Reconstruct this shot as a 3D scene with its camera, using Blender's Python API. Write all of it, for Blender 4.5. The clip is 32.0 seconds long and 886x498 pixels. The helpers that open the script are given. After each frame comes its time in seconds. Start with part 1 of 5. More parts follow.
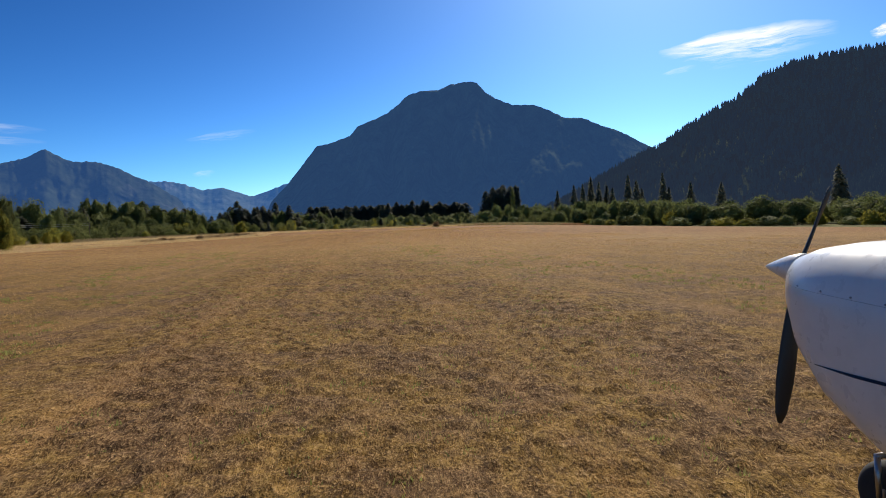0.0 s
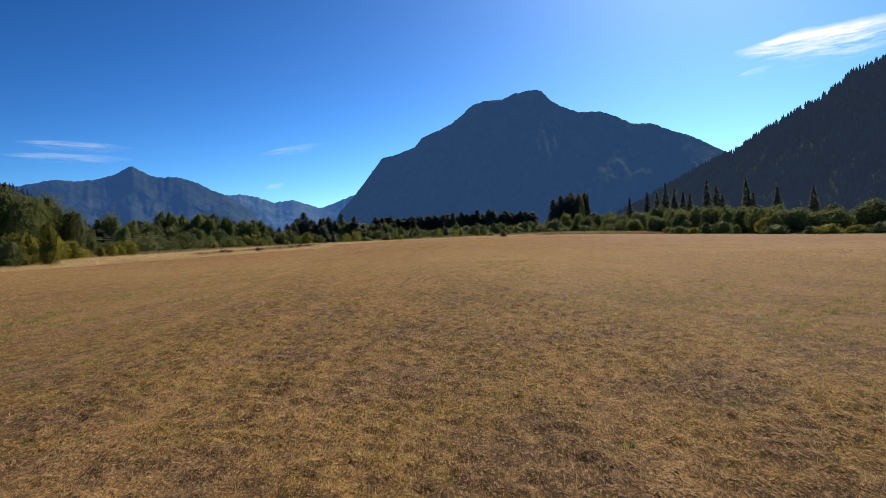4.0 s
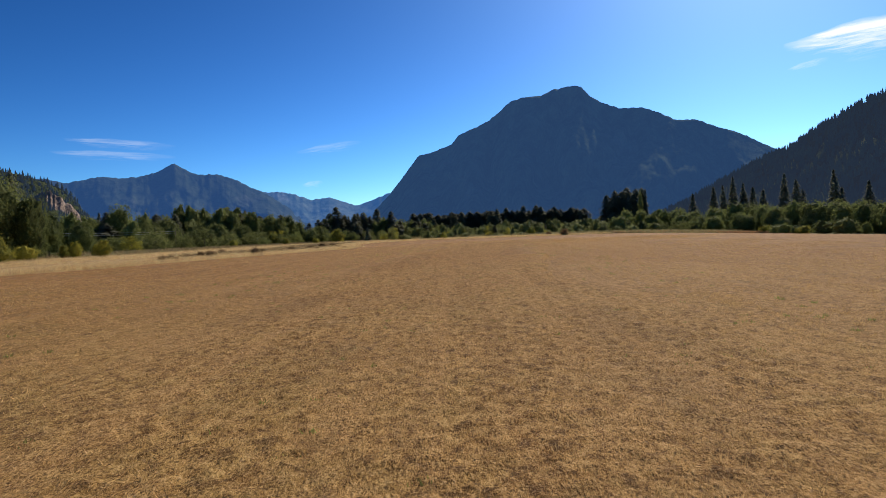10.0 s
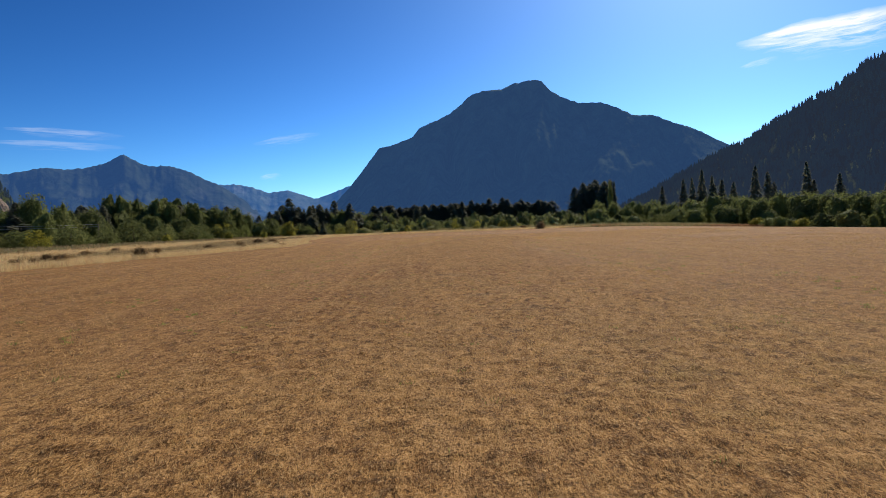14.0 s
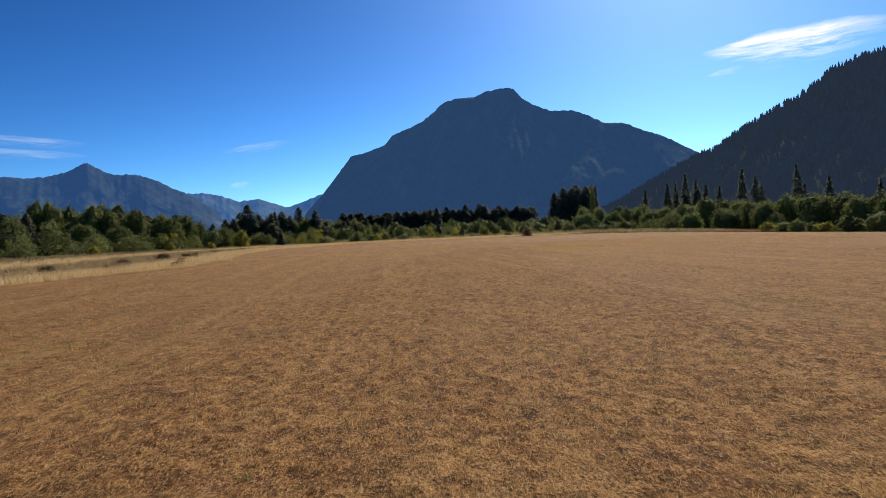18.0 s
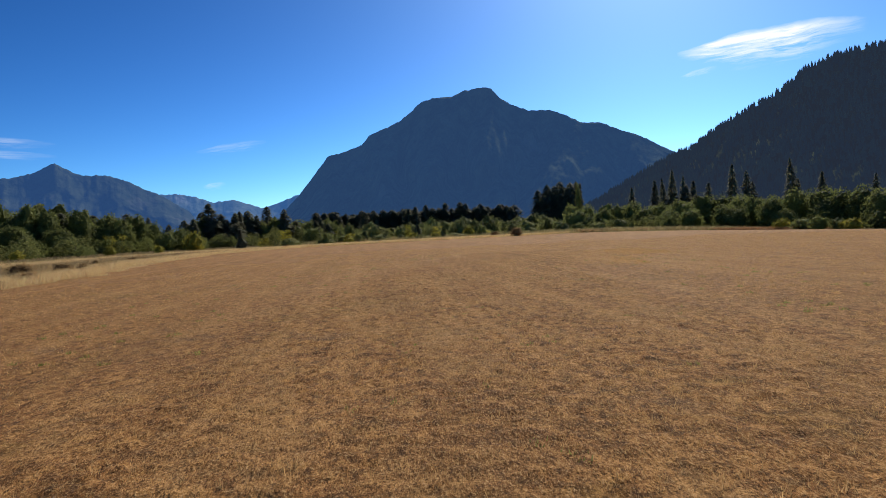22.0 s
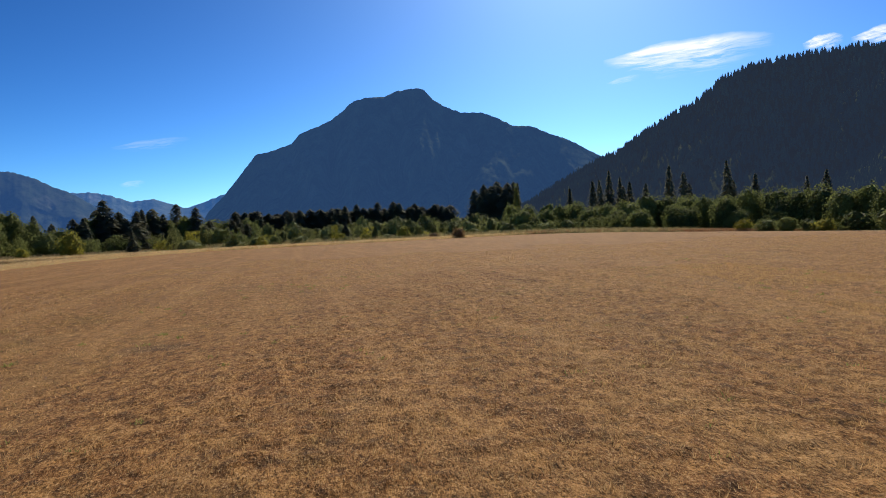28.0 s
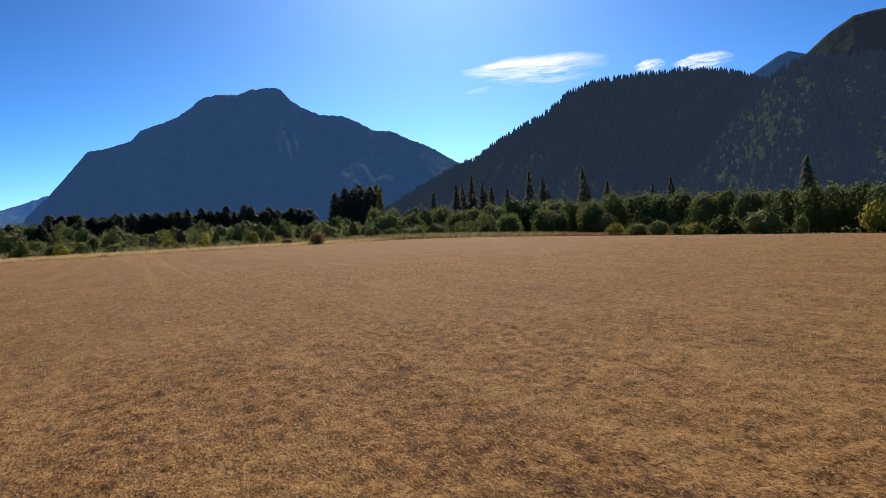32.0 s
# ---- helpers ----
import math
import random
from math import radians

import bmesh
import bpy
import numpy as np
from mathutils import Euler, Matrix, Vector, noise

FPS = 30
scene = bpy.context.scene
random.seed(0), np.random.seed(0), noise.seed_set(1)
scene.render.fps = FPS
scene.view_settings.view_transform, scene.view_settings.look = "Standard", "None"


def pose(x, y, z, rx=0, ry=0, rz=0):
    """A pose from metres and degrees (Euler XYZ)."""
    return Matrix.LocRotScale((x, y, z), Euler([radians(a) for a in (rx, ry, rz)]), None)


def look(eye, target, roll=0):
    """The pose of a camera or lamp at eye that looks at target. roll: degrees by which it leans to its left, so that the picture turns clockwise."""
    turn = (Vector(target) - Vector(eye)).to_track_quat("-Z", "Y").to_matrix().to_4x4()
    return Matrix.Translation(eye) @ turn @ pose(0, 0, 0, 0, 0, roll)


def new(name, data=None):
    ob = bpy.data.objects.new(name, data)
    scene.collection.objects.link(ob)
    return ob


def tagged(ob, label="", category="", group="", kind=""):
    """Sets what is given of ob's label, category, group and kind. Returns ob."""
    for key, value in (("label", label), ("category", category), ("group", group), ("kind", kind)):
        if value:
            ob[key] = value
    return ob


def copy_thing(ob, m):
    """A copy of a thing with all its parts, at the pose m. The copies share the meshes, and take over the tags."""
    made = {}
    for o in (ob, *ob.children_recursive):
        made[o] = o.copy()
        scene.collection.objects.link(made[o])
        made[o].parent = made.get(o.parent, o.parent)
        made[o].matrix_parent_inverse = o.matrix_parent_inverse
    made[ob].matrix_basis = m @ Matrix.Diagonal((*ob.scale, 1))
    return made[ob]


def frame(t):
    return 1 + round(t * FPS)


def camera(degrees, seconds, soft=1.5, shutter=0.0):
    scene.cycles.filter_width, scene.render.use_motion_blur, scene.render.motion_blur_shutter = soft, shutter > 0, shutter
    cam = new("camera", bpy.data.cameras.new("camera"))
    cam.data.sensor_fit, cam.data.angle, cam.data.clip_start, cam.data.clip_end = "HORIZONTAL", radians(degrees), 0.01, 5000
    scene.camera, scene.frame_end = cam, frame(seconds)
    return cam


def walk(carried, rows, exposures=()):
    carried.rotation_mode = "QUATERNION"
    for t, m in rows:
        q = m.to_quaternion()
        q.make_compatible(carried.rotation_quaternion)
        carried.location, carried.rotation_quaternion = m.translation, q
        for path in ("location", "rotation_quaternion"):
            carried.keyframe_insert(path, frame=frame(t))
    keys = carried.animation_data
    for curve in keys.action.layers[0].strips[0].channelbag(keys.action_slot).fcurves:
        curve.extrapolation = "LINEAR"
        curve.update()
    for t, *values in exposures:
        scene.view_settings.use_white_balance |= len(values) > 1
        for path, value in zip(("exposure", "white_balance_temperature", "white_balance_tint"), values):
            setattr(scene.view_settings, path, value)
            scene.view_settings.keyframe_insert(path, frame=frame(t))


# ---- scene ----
from math import atan2, cos, exp, hypot, pi, sin, sqrt, tan

# camera: rides at a steady height over the mown field; t, x, y, heading, tilt, roll
EYE_HEIGHT = 1.7
PATH = [
    (0.0, 0.00, 0.00, -0.00, -2.54, -1.99), (0.5, -0.01, 0.10, 0.21, -2.53, -1.94), (1.0, -0.03, 0.41, 0.28, -1.97, -2.09),
    (1.5, -0.10, 1.03, 0.64, -2.02, -2.05), (2.0, -0.23, 1.89, 1.20, -1.60, -2.02), (2.5, -0.38, 3.02, 1.90, -1.93, -1.87),
    (3.0, -0.68, 4.79, 3.04, -1.33, -1.94), (3.5, -0.99, 6.94, 4.67, -1.39, -2.18), (5.5, -3.26, 16.81, 9.76, -1.17, -2.02),
    (6.0, -3.98, 19.47, 10.92, -1.44, -2.00), (6.5, -4.82, 22.32, 11.83, -0.97, -2.87), (7.0, -5.68, 25.16, 11.69, -0.76, -3.00),
    (7.5, -6.55, 27.99, 11.44, -1.04, -2.50), (8.0, -7.29, 30.72, 11.16, -1.07, -2.45), (8.5, -8.09, 33.45, 10.80, -1.07, -2.15),
    (9.0, -8.91, 36.37, 10.39, -1.05, -2.16), (9.5, -9.65, 39.20, 10.01, -1.18, -2.05), (10.0, -10.38, 41.98, 9.55, -1.40, -1.97),
    (10.5, -11.07, 44.80, 9.00, -1.63, -2.05), (11.0, -11.68, 47.60, 8.34, -1.79, -1.61), (11.5, -12.28, 50.29, 7.61, -1.78, -1.44),
    (12.0, -12.84, 52.85, 6.99, -1.75, -1.29), (12.5, -13.34, 55.35, 6.45, -1.84, -1.36), (13.0, -13.86, 57.84, 6.06, -2.12, -1.54),
    (13.5, -14.34, 60.29, 5.92, -2.13, -2.19), (14.0, -14.85, 62.74, 5.80, -2.14, -1.99), (14.5, -15.39, 65.50, 5.67, -2.12, -2.11),
    (16.5, -16.04, 78.31, 4.59, -1.77, -2.52), (17.0, -16.47, 80.99, 4.11, -1.67, -2.59), (17.5, -16.91, 83.43, 3.55, -1.50, -2.41),
    (18.0, -17.33, 85.77, 3.24, -1.47, -2.40), (18.5, -17.41, 88.34, 3.13, -1.50, -2.33), (19.0, -17.39, 91.00, 3.11, -1.53, -2.43),
    (19.5, -17.46, 93.61, 3.08, -1.54, -2.53), (20.0, -17.59, 96.00, 2.94, -1.56, -2.58), (20.5, -17.87, 98.05, 2.78, -1.57, -2.51),
    (21.0, -18.14, 100.07, 2.40, -1.62, -2.56), (21.5, -18.42, 102.29, 1.86, -1.67, -2.52), (22.0, -18.66, 104.61, 1.17, -1.55, -2.78),
    (22.5, -18.87, 106.81, 0.41, -1.46, -2.88), (23.0, -19.04, 108.77, -0.50, -1.38, -2.97), (23.5, -19.18, 110.72, -1.19, -1.41, -2.92),
    (24.0, -19.30, 112.69, -1.69, -1.47, -2.90), (24.5, -19.41, 114.48, -2.21, -1.54, -2.70), (25.0, -19.50, 116.23, -2.71, -1.47, -2.53),
    (25.5, -19.59, 117.96, -3.24, -1.28, -2.27), (27.5, -18.95, 123.06, -4.54, -1.61, -2.49), (28.0, -18.77, 124.55, -5.31, -1.72, -2.67),
    (28.5, -18.65, 126.28, -6.63, -1.94, -2.64), (29.0, -18.55, 128.16, -8.40, -2.04, -2.47), (29.5, -18.31, 130.13, -9.82, -1.93, -2.36),
    (30.0, -18.04, 132.13, -11.24, -1.92, -2.27), (30.5, -17.72, 134.10, -12.92, -1.95, -2.37), (31.0, -17.36, 136.21, -14.97, -2.07, -2.75),
    (31.5, -17.00, 138.08, -16.86, -1.98, -2.72), (32.0, -16.51, 139.89, -18.63, -1.88, -2.80),
]
cam = camera(73.495, 32.0, soft=0.9)
walk(cam, [(t, pose(x, y, EYE_HEIGHT, 0, 0, yaw) @ pose(0, 0, 0, 90 + tilt) @ pose(0, 0, 0, 0, 0, roll))
           for t, x, y, yaw, tilt, roll in PATH], exposures=[(0.0, 0.25), (32.0, 0.25)])

# ---- world, sun ----
SUN_AZ, SUN_EL = -19.5, 37.0          # degrees; azimuth counted from +y towards -x
world = bpy.data.worlds.new("sky")
scene.world = world
world.use_nodes = True
wt = world.node_tree
sky = wt.nodes.new("ShaderNodeTexSky")
sky.sky_type = 'NISHITA'
sky.sun_disc = False
sky.sun_elevation = radians(SUN_EL)
sky.sun_rotation = radians(-SUN_AZ)
sky.altitude = 1400.0
sky.air_density = 0.8
sky.dust_density = 1.35
sky.ozone_density = 4.6
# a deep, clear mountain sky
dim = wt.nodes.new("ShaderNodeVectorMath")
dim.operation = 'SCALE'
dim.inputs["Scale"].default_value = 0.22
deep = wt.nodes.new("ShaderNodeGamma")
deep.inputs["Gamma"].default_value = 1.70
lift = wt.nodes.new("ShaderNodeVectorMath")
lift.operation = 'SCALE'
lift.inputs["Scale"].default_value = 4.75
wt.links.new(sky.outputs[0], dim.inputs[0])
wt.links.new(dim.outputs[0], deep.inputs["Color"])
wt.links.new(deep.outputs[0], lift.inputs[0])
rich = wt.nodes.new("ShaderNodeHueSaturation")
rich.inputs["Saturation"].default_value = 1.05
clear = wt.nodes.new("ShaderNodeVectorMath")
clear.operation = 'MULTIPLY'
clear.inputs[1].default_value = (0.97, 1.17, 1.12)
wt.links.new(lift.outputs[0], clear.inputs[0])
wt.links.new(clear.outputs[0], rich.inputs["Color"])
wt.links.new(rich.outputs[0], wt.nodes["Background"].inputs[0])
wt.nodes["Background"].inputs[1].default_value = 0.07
sun_data = bpy.data.lights.new("sun", 'SUN')
sun_data.energy = 5.0
sun_data.angle = radians(0.53)
sun_data.color = (1.0, 0.91, 0.76)
sun = new("sun", sun_data)
SUN_DIR = Vector((-sin(radians(SUN_AZ)) * cos(radians(SUN_EL)), cos(radians(SUN_AZ)) * cos(radians(SUN_EL)), sin(radians(SUN_EL))))
sun.matrix_world = look(SUN_DIR * 100, (0, 0, 0))


# ---- materials ----
class Nodes:
    """A small wrapper to write node materials briefly."""

    def __init__(self, name):
        self.mat = bpy.data.materials.new(name)
        self.mat.use_nodes = True
        self.t = self.mat.node_tree
        self.bsdf = self.t.nodes["Principled BSDF"]
        self.out = self.t.nodes["Material Output"]

    def add(self, kind, ins=None, **props):
        n = self.t.nodes.new(kind)
        for k, v in props.items():
            setattr(n, k, v)
        for k, v in (ins or {}).items():
            self.put(n, k, v)
        return n

    def put(self, n, k, v):
        if isinstance(v, bpy.types.NodeSocket):
            self.t.links.new(v, n.inputs[k])
        else:
            n.inputs[k].default_value = v

    def place(self):
        return self.add("ShaderNodeNewGeometry").outputs["Position"]

    def local(self):
        return self.add("ShaderNodeTexCoord").outputs["Object"]

    def noise(self, vec, scale, detail=4.0, rough=0.55):
        return self.add("ShaderNodeTexNoise", {"Vector": vec, "Scale": scale, "Detail": detail, "Roughness": rough}).outputs["Fac"]

    def ramp(self, fac, stops):
        n = self.add("ShaderNodeValToRGB", {"Fac": fac})
        e = n.color_ramp.elements
        while len(e) < len(stops):
            e.new(0.5)
        for el, (p, c) in zip(e, stops):
            el.position = p
            el.color = (*c, 1) if len(c) == 3 else c
        return n.outputs["Color"]

    def mix(self, fac, a, b, kind='MIX'):
        n = self.add("ShaderNodeMix", data_type='RGBA', blend_type=kind)
        self.put(n, 0, fac)
        self.put(n, 6, a if isinstance(a, bpy.types.NodeSocket) else (*a, 1))
        self.put(n, 7, b if isinstance(b, bpy.types.NodeSocket) else (*b, 1))
        return n.outputs[2]

    def math(self, op, a, b=0.0, clamp=False):
        n = self.add("ShaderNodeMath", operation=op, use_clamp=clamp)
        self.put(n, 0, a)
        self.put(n, 1, b)
        return n.outputs[0]

    def scaled(self, vec, s):
        n = self.add("ShaderNodeMapping", {"Vector": vec})
        n.inputs["Scale"].default_value = s
        return n.outputs[0]

    def bump(self, height, strength, dist=0.02):
        n = self.add("ShaderNodeBump", {"Height": height, "Strength": strength, "Distance": dist})
        self.put(self.bsdf, "Normal", n.outputs[0])

    def set(self, **kw):
        for k, v in kw.items():
            self.put(self.bsdf, k.replace("_", " "), v if not (isinstance(v, tuple) and len(v) == 3) else (*v, 1))
        return self


def dry_colour(n, pos):
    """Colour of the mown summer grass: straw, rust, some green and bare grey patches, with mowing lines, at several scales."""
    lay = n.scaled(pos, (1.0, 0.6, 1.0))
    tuft = n.noise(lay, 6.5, 6.0, 0.74)
    mid = n.noise(pos, 1.1, 5.0, 0.66)
    big = n.noise(pos, 0.14, 4.0, 0.55)
    straw = n.ramp(tuft, [(0.385, (0.12, 0.052, 0.0145)), (0.48, (0.381, 0.18, 0.049)), (0.60, (0.698, 0.38, 0.131))])
    rust = n.ramp(tuft, [(0.385, (0.068, 0.027, 0.009)), (0.49, (0.278, 0.11, 0.0321)), (0.61, (0.576, 0.278, 0.0927))])
    green = n.ramp(tuft, [(0.37, (0.042, 0.029, 0.006)), (0.48, (0.216, 0.139, 0.0185)), (0.61, (0.473, 0.315, 0.0632))])
    grey = n.ramp(tuft, [(0.385, (0.046, 0.027, 0.0175)), (0.49, (0.134, 0.0741, 0.0422)), (0.61, (0.37, 0.222, 0.126))])
    c = n.mix(n.ramp(mid, [(0.38, (0.1, 0.1, 0.1)), (0.62, (0.95, 0.95, 0.95))]), straw, rust)
    # greener towards the start of the strip
    y = n.add("ShaderNodeSeparateXYZ", {"Vector": pos}).outputs["Y"]
    near = n.add("ShaderNodeMapRange", {"Value": y, "From Min": 8.0, "From Max": 64.0, "To Min": 0.20, "To Max": -0.05}).outputs[0]
    g = n.math('ADD', n.math('ADD', n.math('MULTIPLY', mid, 0.5), n.math('MULTIPLY', big, 0.5)), near)
    c = n.mix(n.ramp(g, [(0.5, (0, 0, 0)), (0.62, (0.75, 0.75, 0.75))]), c, green)
    gr = n.math('ADD', n.noise(pos, 0.5, 5.0, 0.65), n.math('MULTIPLY', near, 0.6))
    c = n.mix(n.ramp(gr, [(0.57, (0, 0, 0)), (0.67, (0.8, 0.8, 0.8))]), c, grey)
    # a paler, drier stretch
    ragged = n.math('ADD', y, n.math('MULTIPLY', n.math('SUBTRACT', n.noise(pos, 0.045, 4.0, 0.6), 0.5), 60.0))
    rise = n.add("ShaderNodeMapRange", {"Value": ragged, "From Min": 18.0, "From Max": 42.0}).outputs[0]
    fall = n.add("ShaderNodeMapRange", {"Value": ragged, "From Min": 78.0, "From Max": 50.0}).outputs[0]
    pale = n.math('MULTIPLY', n.math('MULTIPLY', rise, fall), n.math('MULTIPLY', n.math('ADD', mid, big), 0.6))
    c = n.mix(pale, c, n.ramp(tuft, [(0.385, (0.24, 0.125, 0.036)), (0.48, (0.56, 0.33, 0.10)), (0.60, (0.78, 0.51, 0.195))]))
    # mowing and wheel lines along the strip
    turned = n.add("ShaderNodeMapping", {"Vector": pos})
    turned.inputs["Rotation"].default_value = (0, 0, radians(-9))
    lines = n.noise(n.scaled(turned.outputs[0], (0.9, 0.012, 1)), 1.0, 4.0, 0.7)
    c = n.mix(n.ramp(lines, [(0.52, (0, 0, 0)), (0.66, (0.5, 0.5, 0.5))]), c, (0.637, 0.352, 0.135))
    return n.mix(n.ramp(lines, [(0.34, (0.25, 0.25, 0.25)), (0.46, (0, 0, 0))]), c, (0.205, 0.088, 0.0278))


def field_material():
    n = Nodes("mown dry grass")
    pos = n.place()
    c = dry_colour(n, pos)
    turned = n.add("ShaderNodeMapping", {"Vector": pos})
    turned.inputs["Rotation"].default_value = (0, 0, radians(-9))
    turned2 = n.scaled(turned.outputs[0], (0.45, 0.16, 1))
    c = n.mix(n.ramp(n.noise(turned2, 1.0, 6.0, 0.68), [(0.36, (0.32, 0.32, 0.32)), (0.5, (0, 0, 0))]), c, (0.144, 0.0741, 0.027))
    c = n.mix(n.ramp(n.noise(turned2, 1.7, 6.0, 0.68), [(0.5, (0, 0, 0)), (0.66, (0.45, 0.45, 0.45))]), c, (0.637, 0.371, 0.143))
    lay = n.scaled(pos, (1.0, 0.55, 1.0))
    speck = n.noise(lay, 40.0, 4.0, 0.8)
    c = n.mix(n.ramp(speck, [(0.38, (0.85, 0.85, 0.85)), (0.5, (0, 0, 0))]), c, (0.045, 0.026, 0.012))
    c = n.mix(n.ramp(speck, [(0.53, (0, 0, 0)), (0.64, (0.8, 0.8, 0.8))]), c, (0.70, 0.46, 0.215))
    n.set(Base_Color=n.mix(0.46, c, (0.078, 0.041, 0.016)), Roughness=0.95, Specular_IOR_Level=0.1)
    tuft = n.math('ADD', n.noise(lay, 7.0, 6.0, 0.72), n.math('MULTIPLY', n.noise(lay, 40.0, 3.0, 0.6), 0.35))
    n.bump(tuft, 1.0, 0.085)
    return n.mat


def blade_material(name, tint, thin=0.35, place_colour=True):
    n = Nodes(name)
    pos = n.place()
    if place_colour:
        c = n.mix(0.25, dry_colour(n, pos), tint)
    else:
        c = n.mix(n.noise(pos, 0.7, 4.0, 0.6), tint, tuple(v * 0.6 for v in tint))
    rnd = n.add("ShaderNodeNewGeometry").outputs["Random Per Island"]
    c = n.mix(n.ramp(rnd, [(0.5, (0, 0, 0)), (1.0, (0.8, 0.8, 0.8))]), c, tuple(min(v * 1.5, 0.85) for v in tint))
    c = n.mix(n.ramp(rnd, [(0.0, (0.8, 0.8, 0.8)), (0.38, (0, 0, 0))]), c, tuple(v * 0.17 for v in tint))
    n.set(Base_Color=c, Roughness=0.8, Specular_IOR_Level=0.2)
    tr = n.add("ShaderNodeBsdfTranslucent", {"Color": n.mix(0.5, c, (0.42, 0.31, 0.17))})
    mx = n.add("ShaderNodeMixShader", {0: thin, 1: n.bsdf.outputs[0], 2: tr.outputs[0]})
    n.t.links.new(mx.outputs[0], n.out.inputs[0])
    return n.mat


def leaf_material(name, dark, light, thin=0.35):
    n = Nodes(name)
    obj = n.add("ShaderNodeObjectInfo").outputs["Random"]
    isl = n.add("ShaderNodeNewGeometry").outputs["Random Per Island"]
    pos = n.place()
    f = n.math('ADD', n.math('MULTIPLY', n.noise(pos, 0.35, 4.0), 0.6), n.math('ADD', n.math('MULTIPLY', isl, 0.35), n.math('MULTIPLY', obj, 0.25)))
    c = n.ramp(f, [(0.25, dark), (0.85, light)])
    n.set(Base_Color=c, Roughness=0.75, Specular_IOR_Level=0.08)
    tr = n.add("ShaderNodeBsdfTranslucent", {"Color": c})
    mx = n.add("ShaderNodeMixShader", {0: thin, 1: n.bsdf.outputs[0], 2: tr.outputs[0]})
    n.t.links.new(mx.outputs[0], n.out.inputs[0])
    return n.mat


def bark_material():
    n = Nodes("bark")
    p = n.local()
    c = n.ramp(n.noise(n.scaled(p, (6, 6, 1.2)), 3.0, 6.0), [(0.3, (0.05, 0.037, 0.028)), (0.7, (0.17, 0.13, 0.10))])
    n.set(Base_Color=c, Roughness=0.9)
    n.bump(n.noise(n.scaled(p, (9, 9, 1.5)), 3.0, 5.0), 0.8, 0.03)
    return n.mat


def meadow_material():
    n = Nodes("rough meadow")
    pos = n.place()
    g = n.ramp(n.noise(pos, 1.2, 6.0, 0.65), [(0.3, (0.05, 0.06, 0.018)), (0.52, (0.13, 0.12, 0.04)), (0.72, (0.17, 0.145, 0.055))])
    s = n.ramp(n.noise(pos, 1.6, 6.0, 0.65), [(0.3, (0.16, 0.105, 0.05)), (0.55, (0.42, 0.275, 0.125)), (0.75, (0.60, 0.43, 0.22))])
    xyz = n.add("ShaderNodeSeparateXYZ", {"Vector": pos})
    near = n.math('MULTIPLY', n.add("ShaderNodeMapRange", {"Value": xyz.outputs[0], "From Min": -110.0, "From Max": -75.0}).outputs[0],
                  n.add("ShaderNodeMapRange", {"Value": xyz.outputs[1], "From Min": 290.0, "From Max": 265.0}).outputs[0])
    near = n.math('MULTIPLY', near, n.add("ShaderNodeMapRange", {"Value": xyz.outputs[0], "From Min": 70.0, "From Max": 50.0}).outputs[0])
    f = n.math('ADD', n.math('MULTIPLY', n.noise(pos, 0.05, 4.0), 0.6), n.math('MULTIPLY', near, 0.45))
    c = n.mix(n.ramp(f, [(0.42, (0, 0, 0)), (0.6, (1, 1, 1))]), g, s)
    n.set(Base_Color=c, Roughness=0.95, Specular_IOR_Level=0.1)
    n.bump(n.noise(pos, 5.0, 5.0, 0.7), 1.0, 0.2)
    return n.mat


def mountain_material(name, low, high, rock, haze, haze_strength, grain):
    """Forested or rocky slope; the glow paints in the hazy lit air before it, half a kilometre or more deep."""
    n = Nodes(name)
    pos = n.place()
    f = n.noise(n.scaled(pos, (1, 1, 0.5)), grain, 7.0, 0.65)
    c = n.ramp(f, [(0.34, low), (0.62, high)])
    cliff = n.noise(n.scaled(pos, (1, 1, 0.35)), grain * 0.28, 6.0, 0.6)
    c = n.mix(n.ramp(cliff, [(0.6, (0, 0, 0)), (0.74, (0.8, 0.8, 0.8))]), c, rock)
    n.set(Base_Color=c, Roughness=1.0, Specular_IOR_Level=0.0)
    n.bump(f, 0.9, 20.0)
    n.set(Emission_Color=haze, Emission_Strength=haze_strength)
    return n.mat


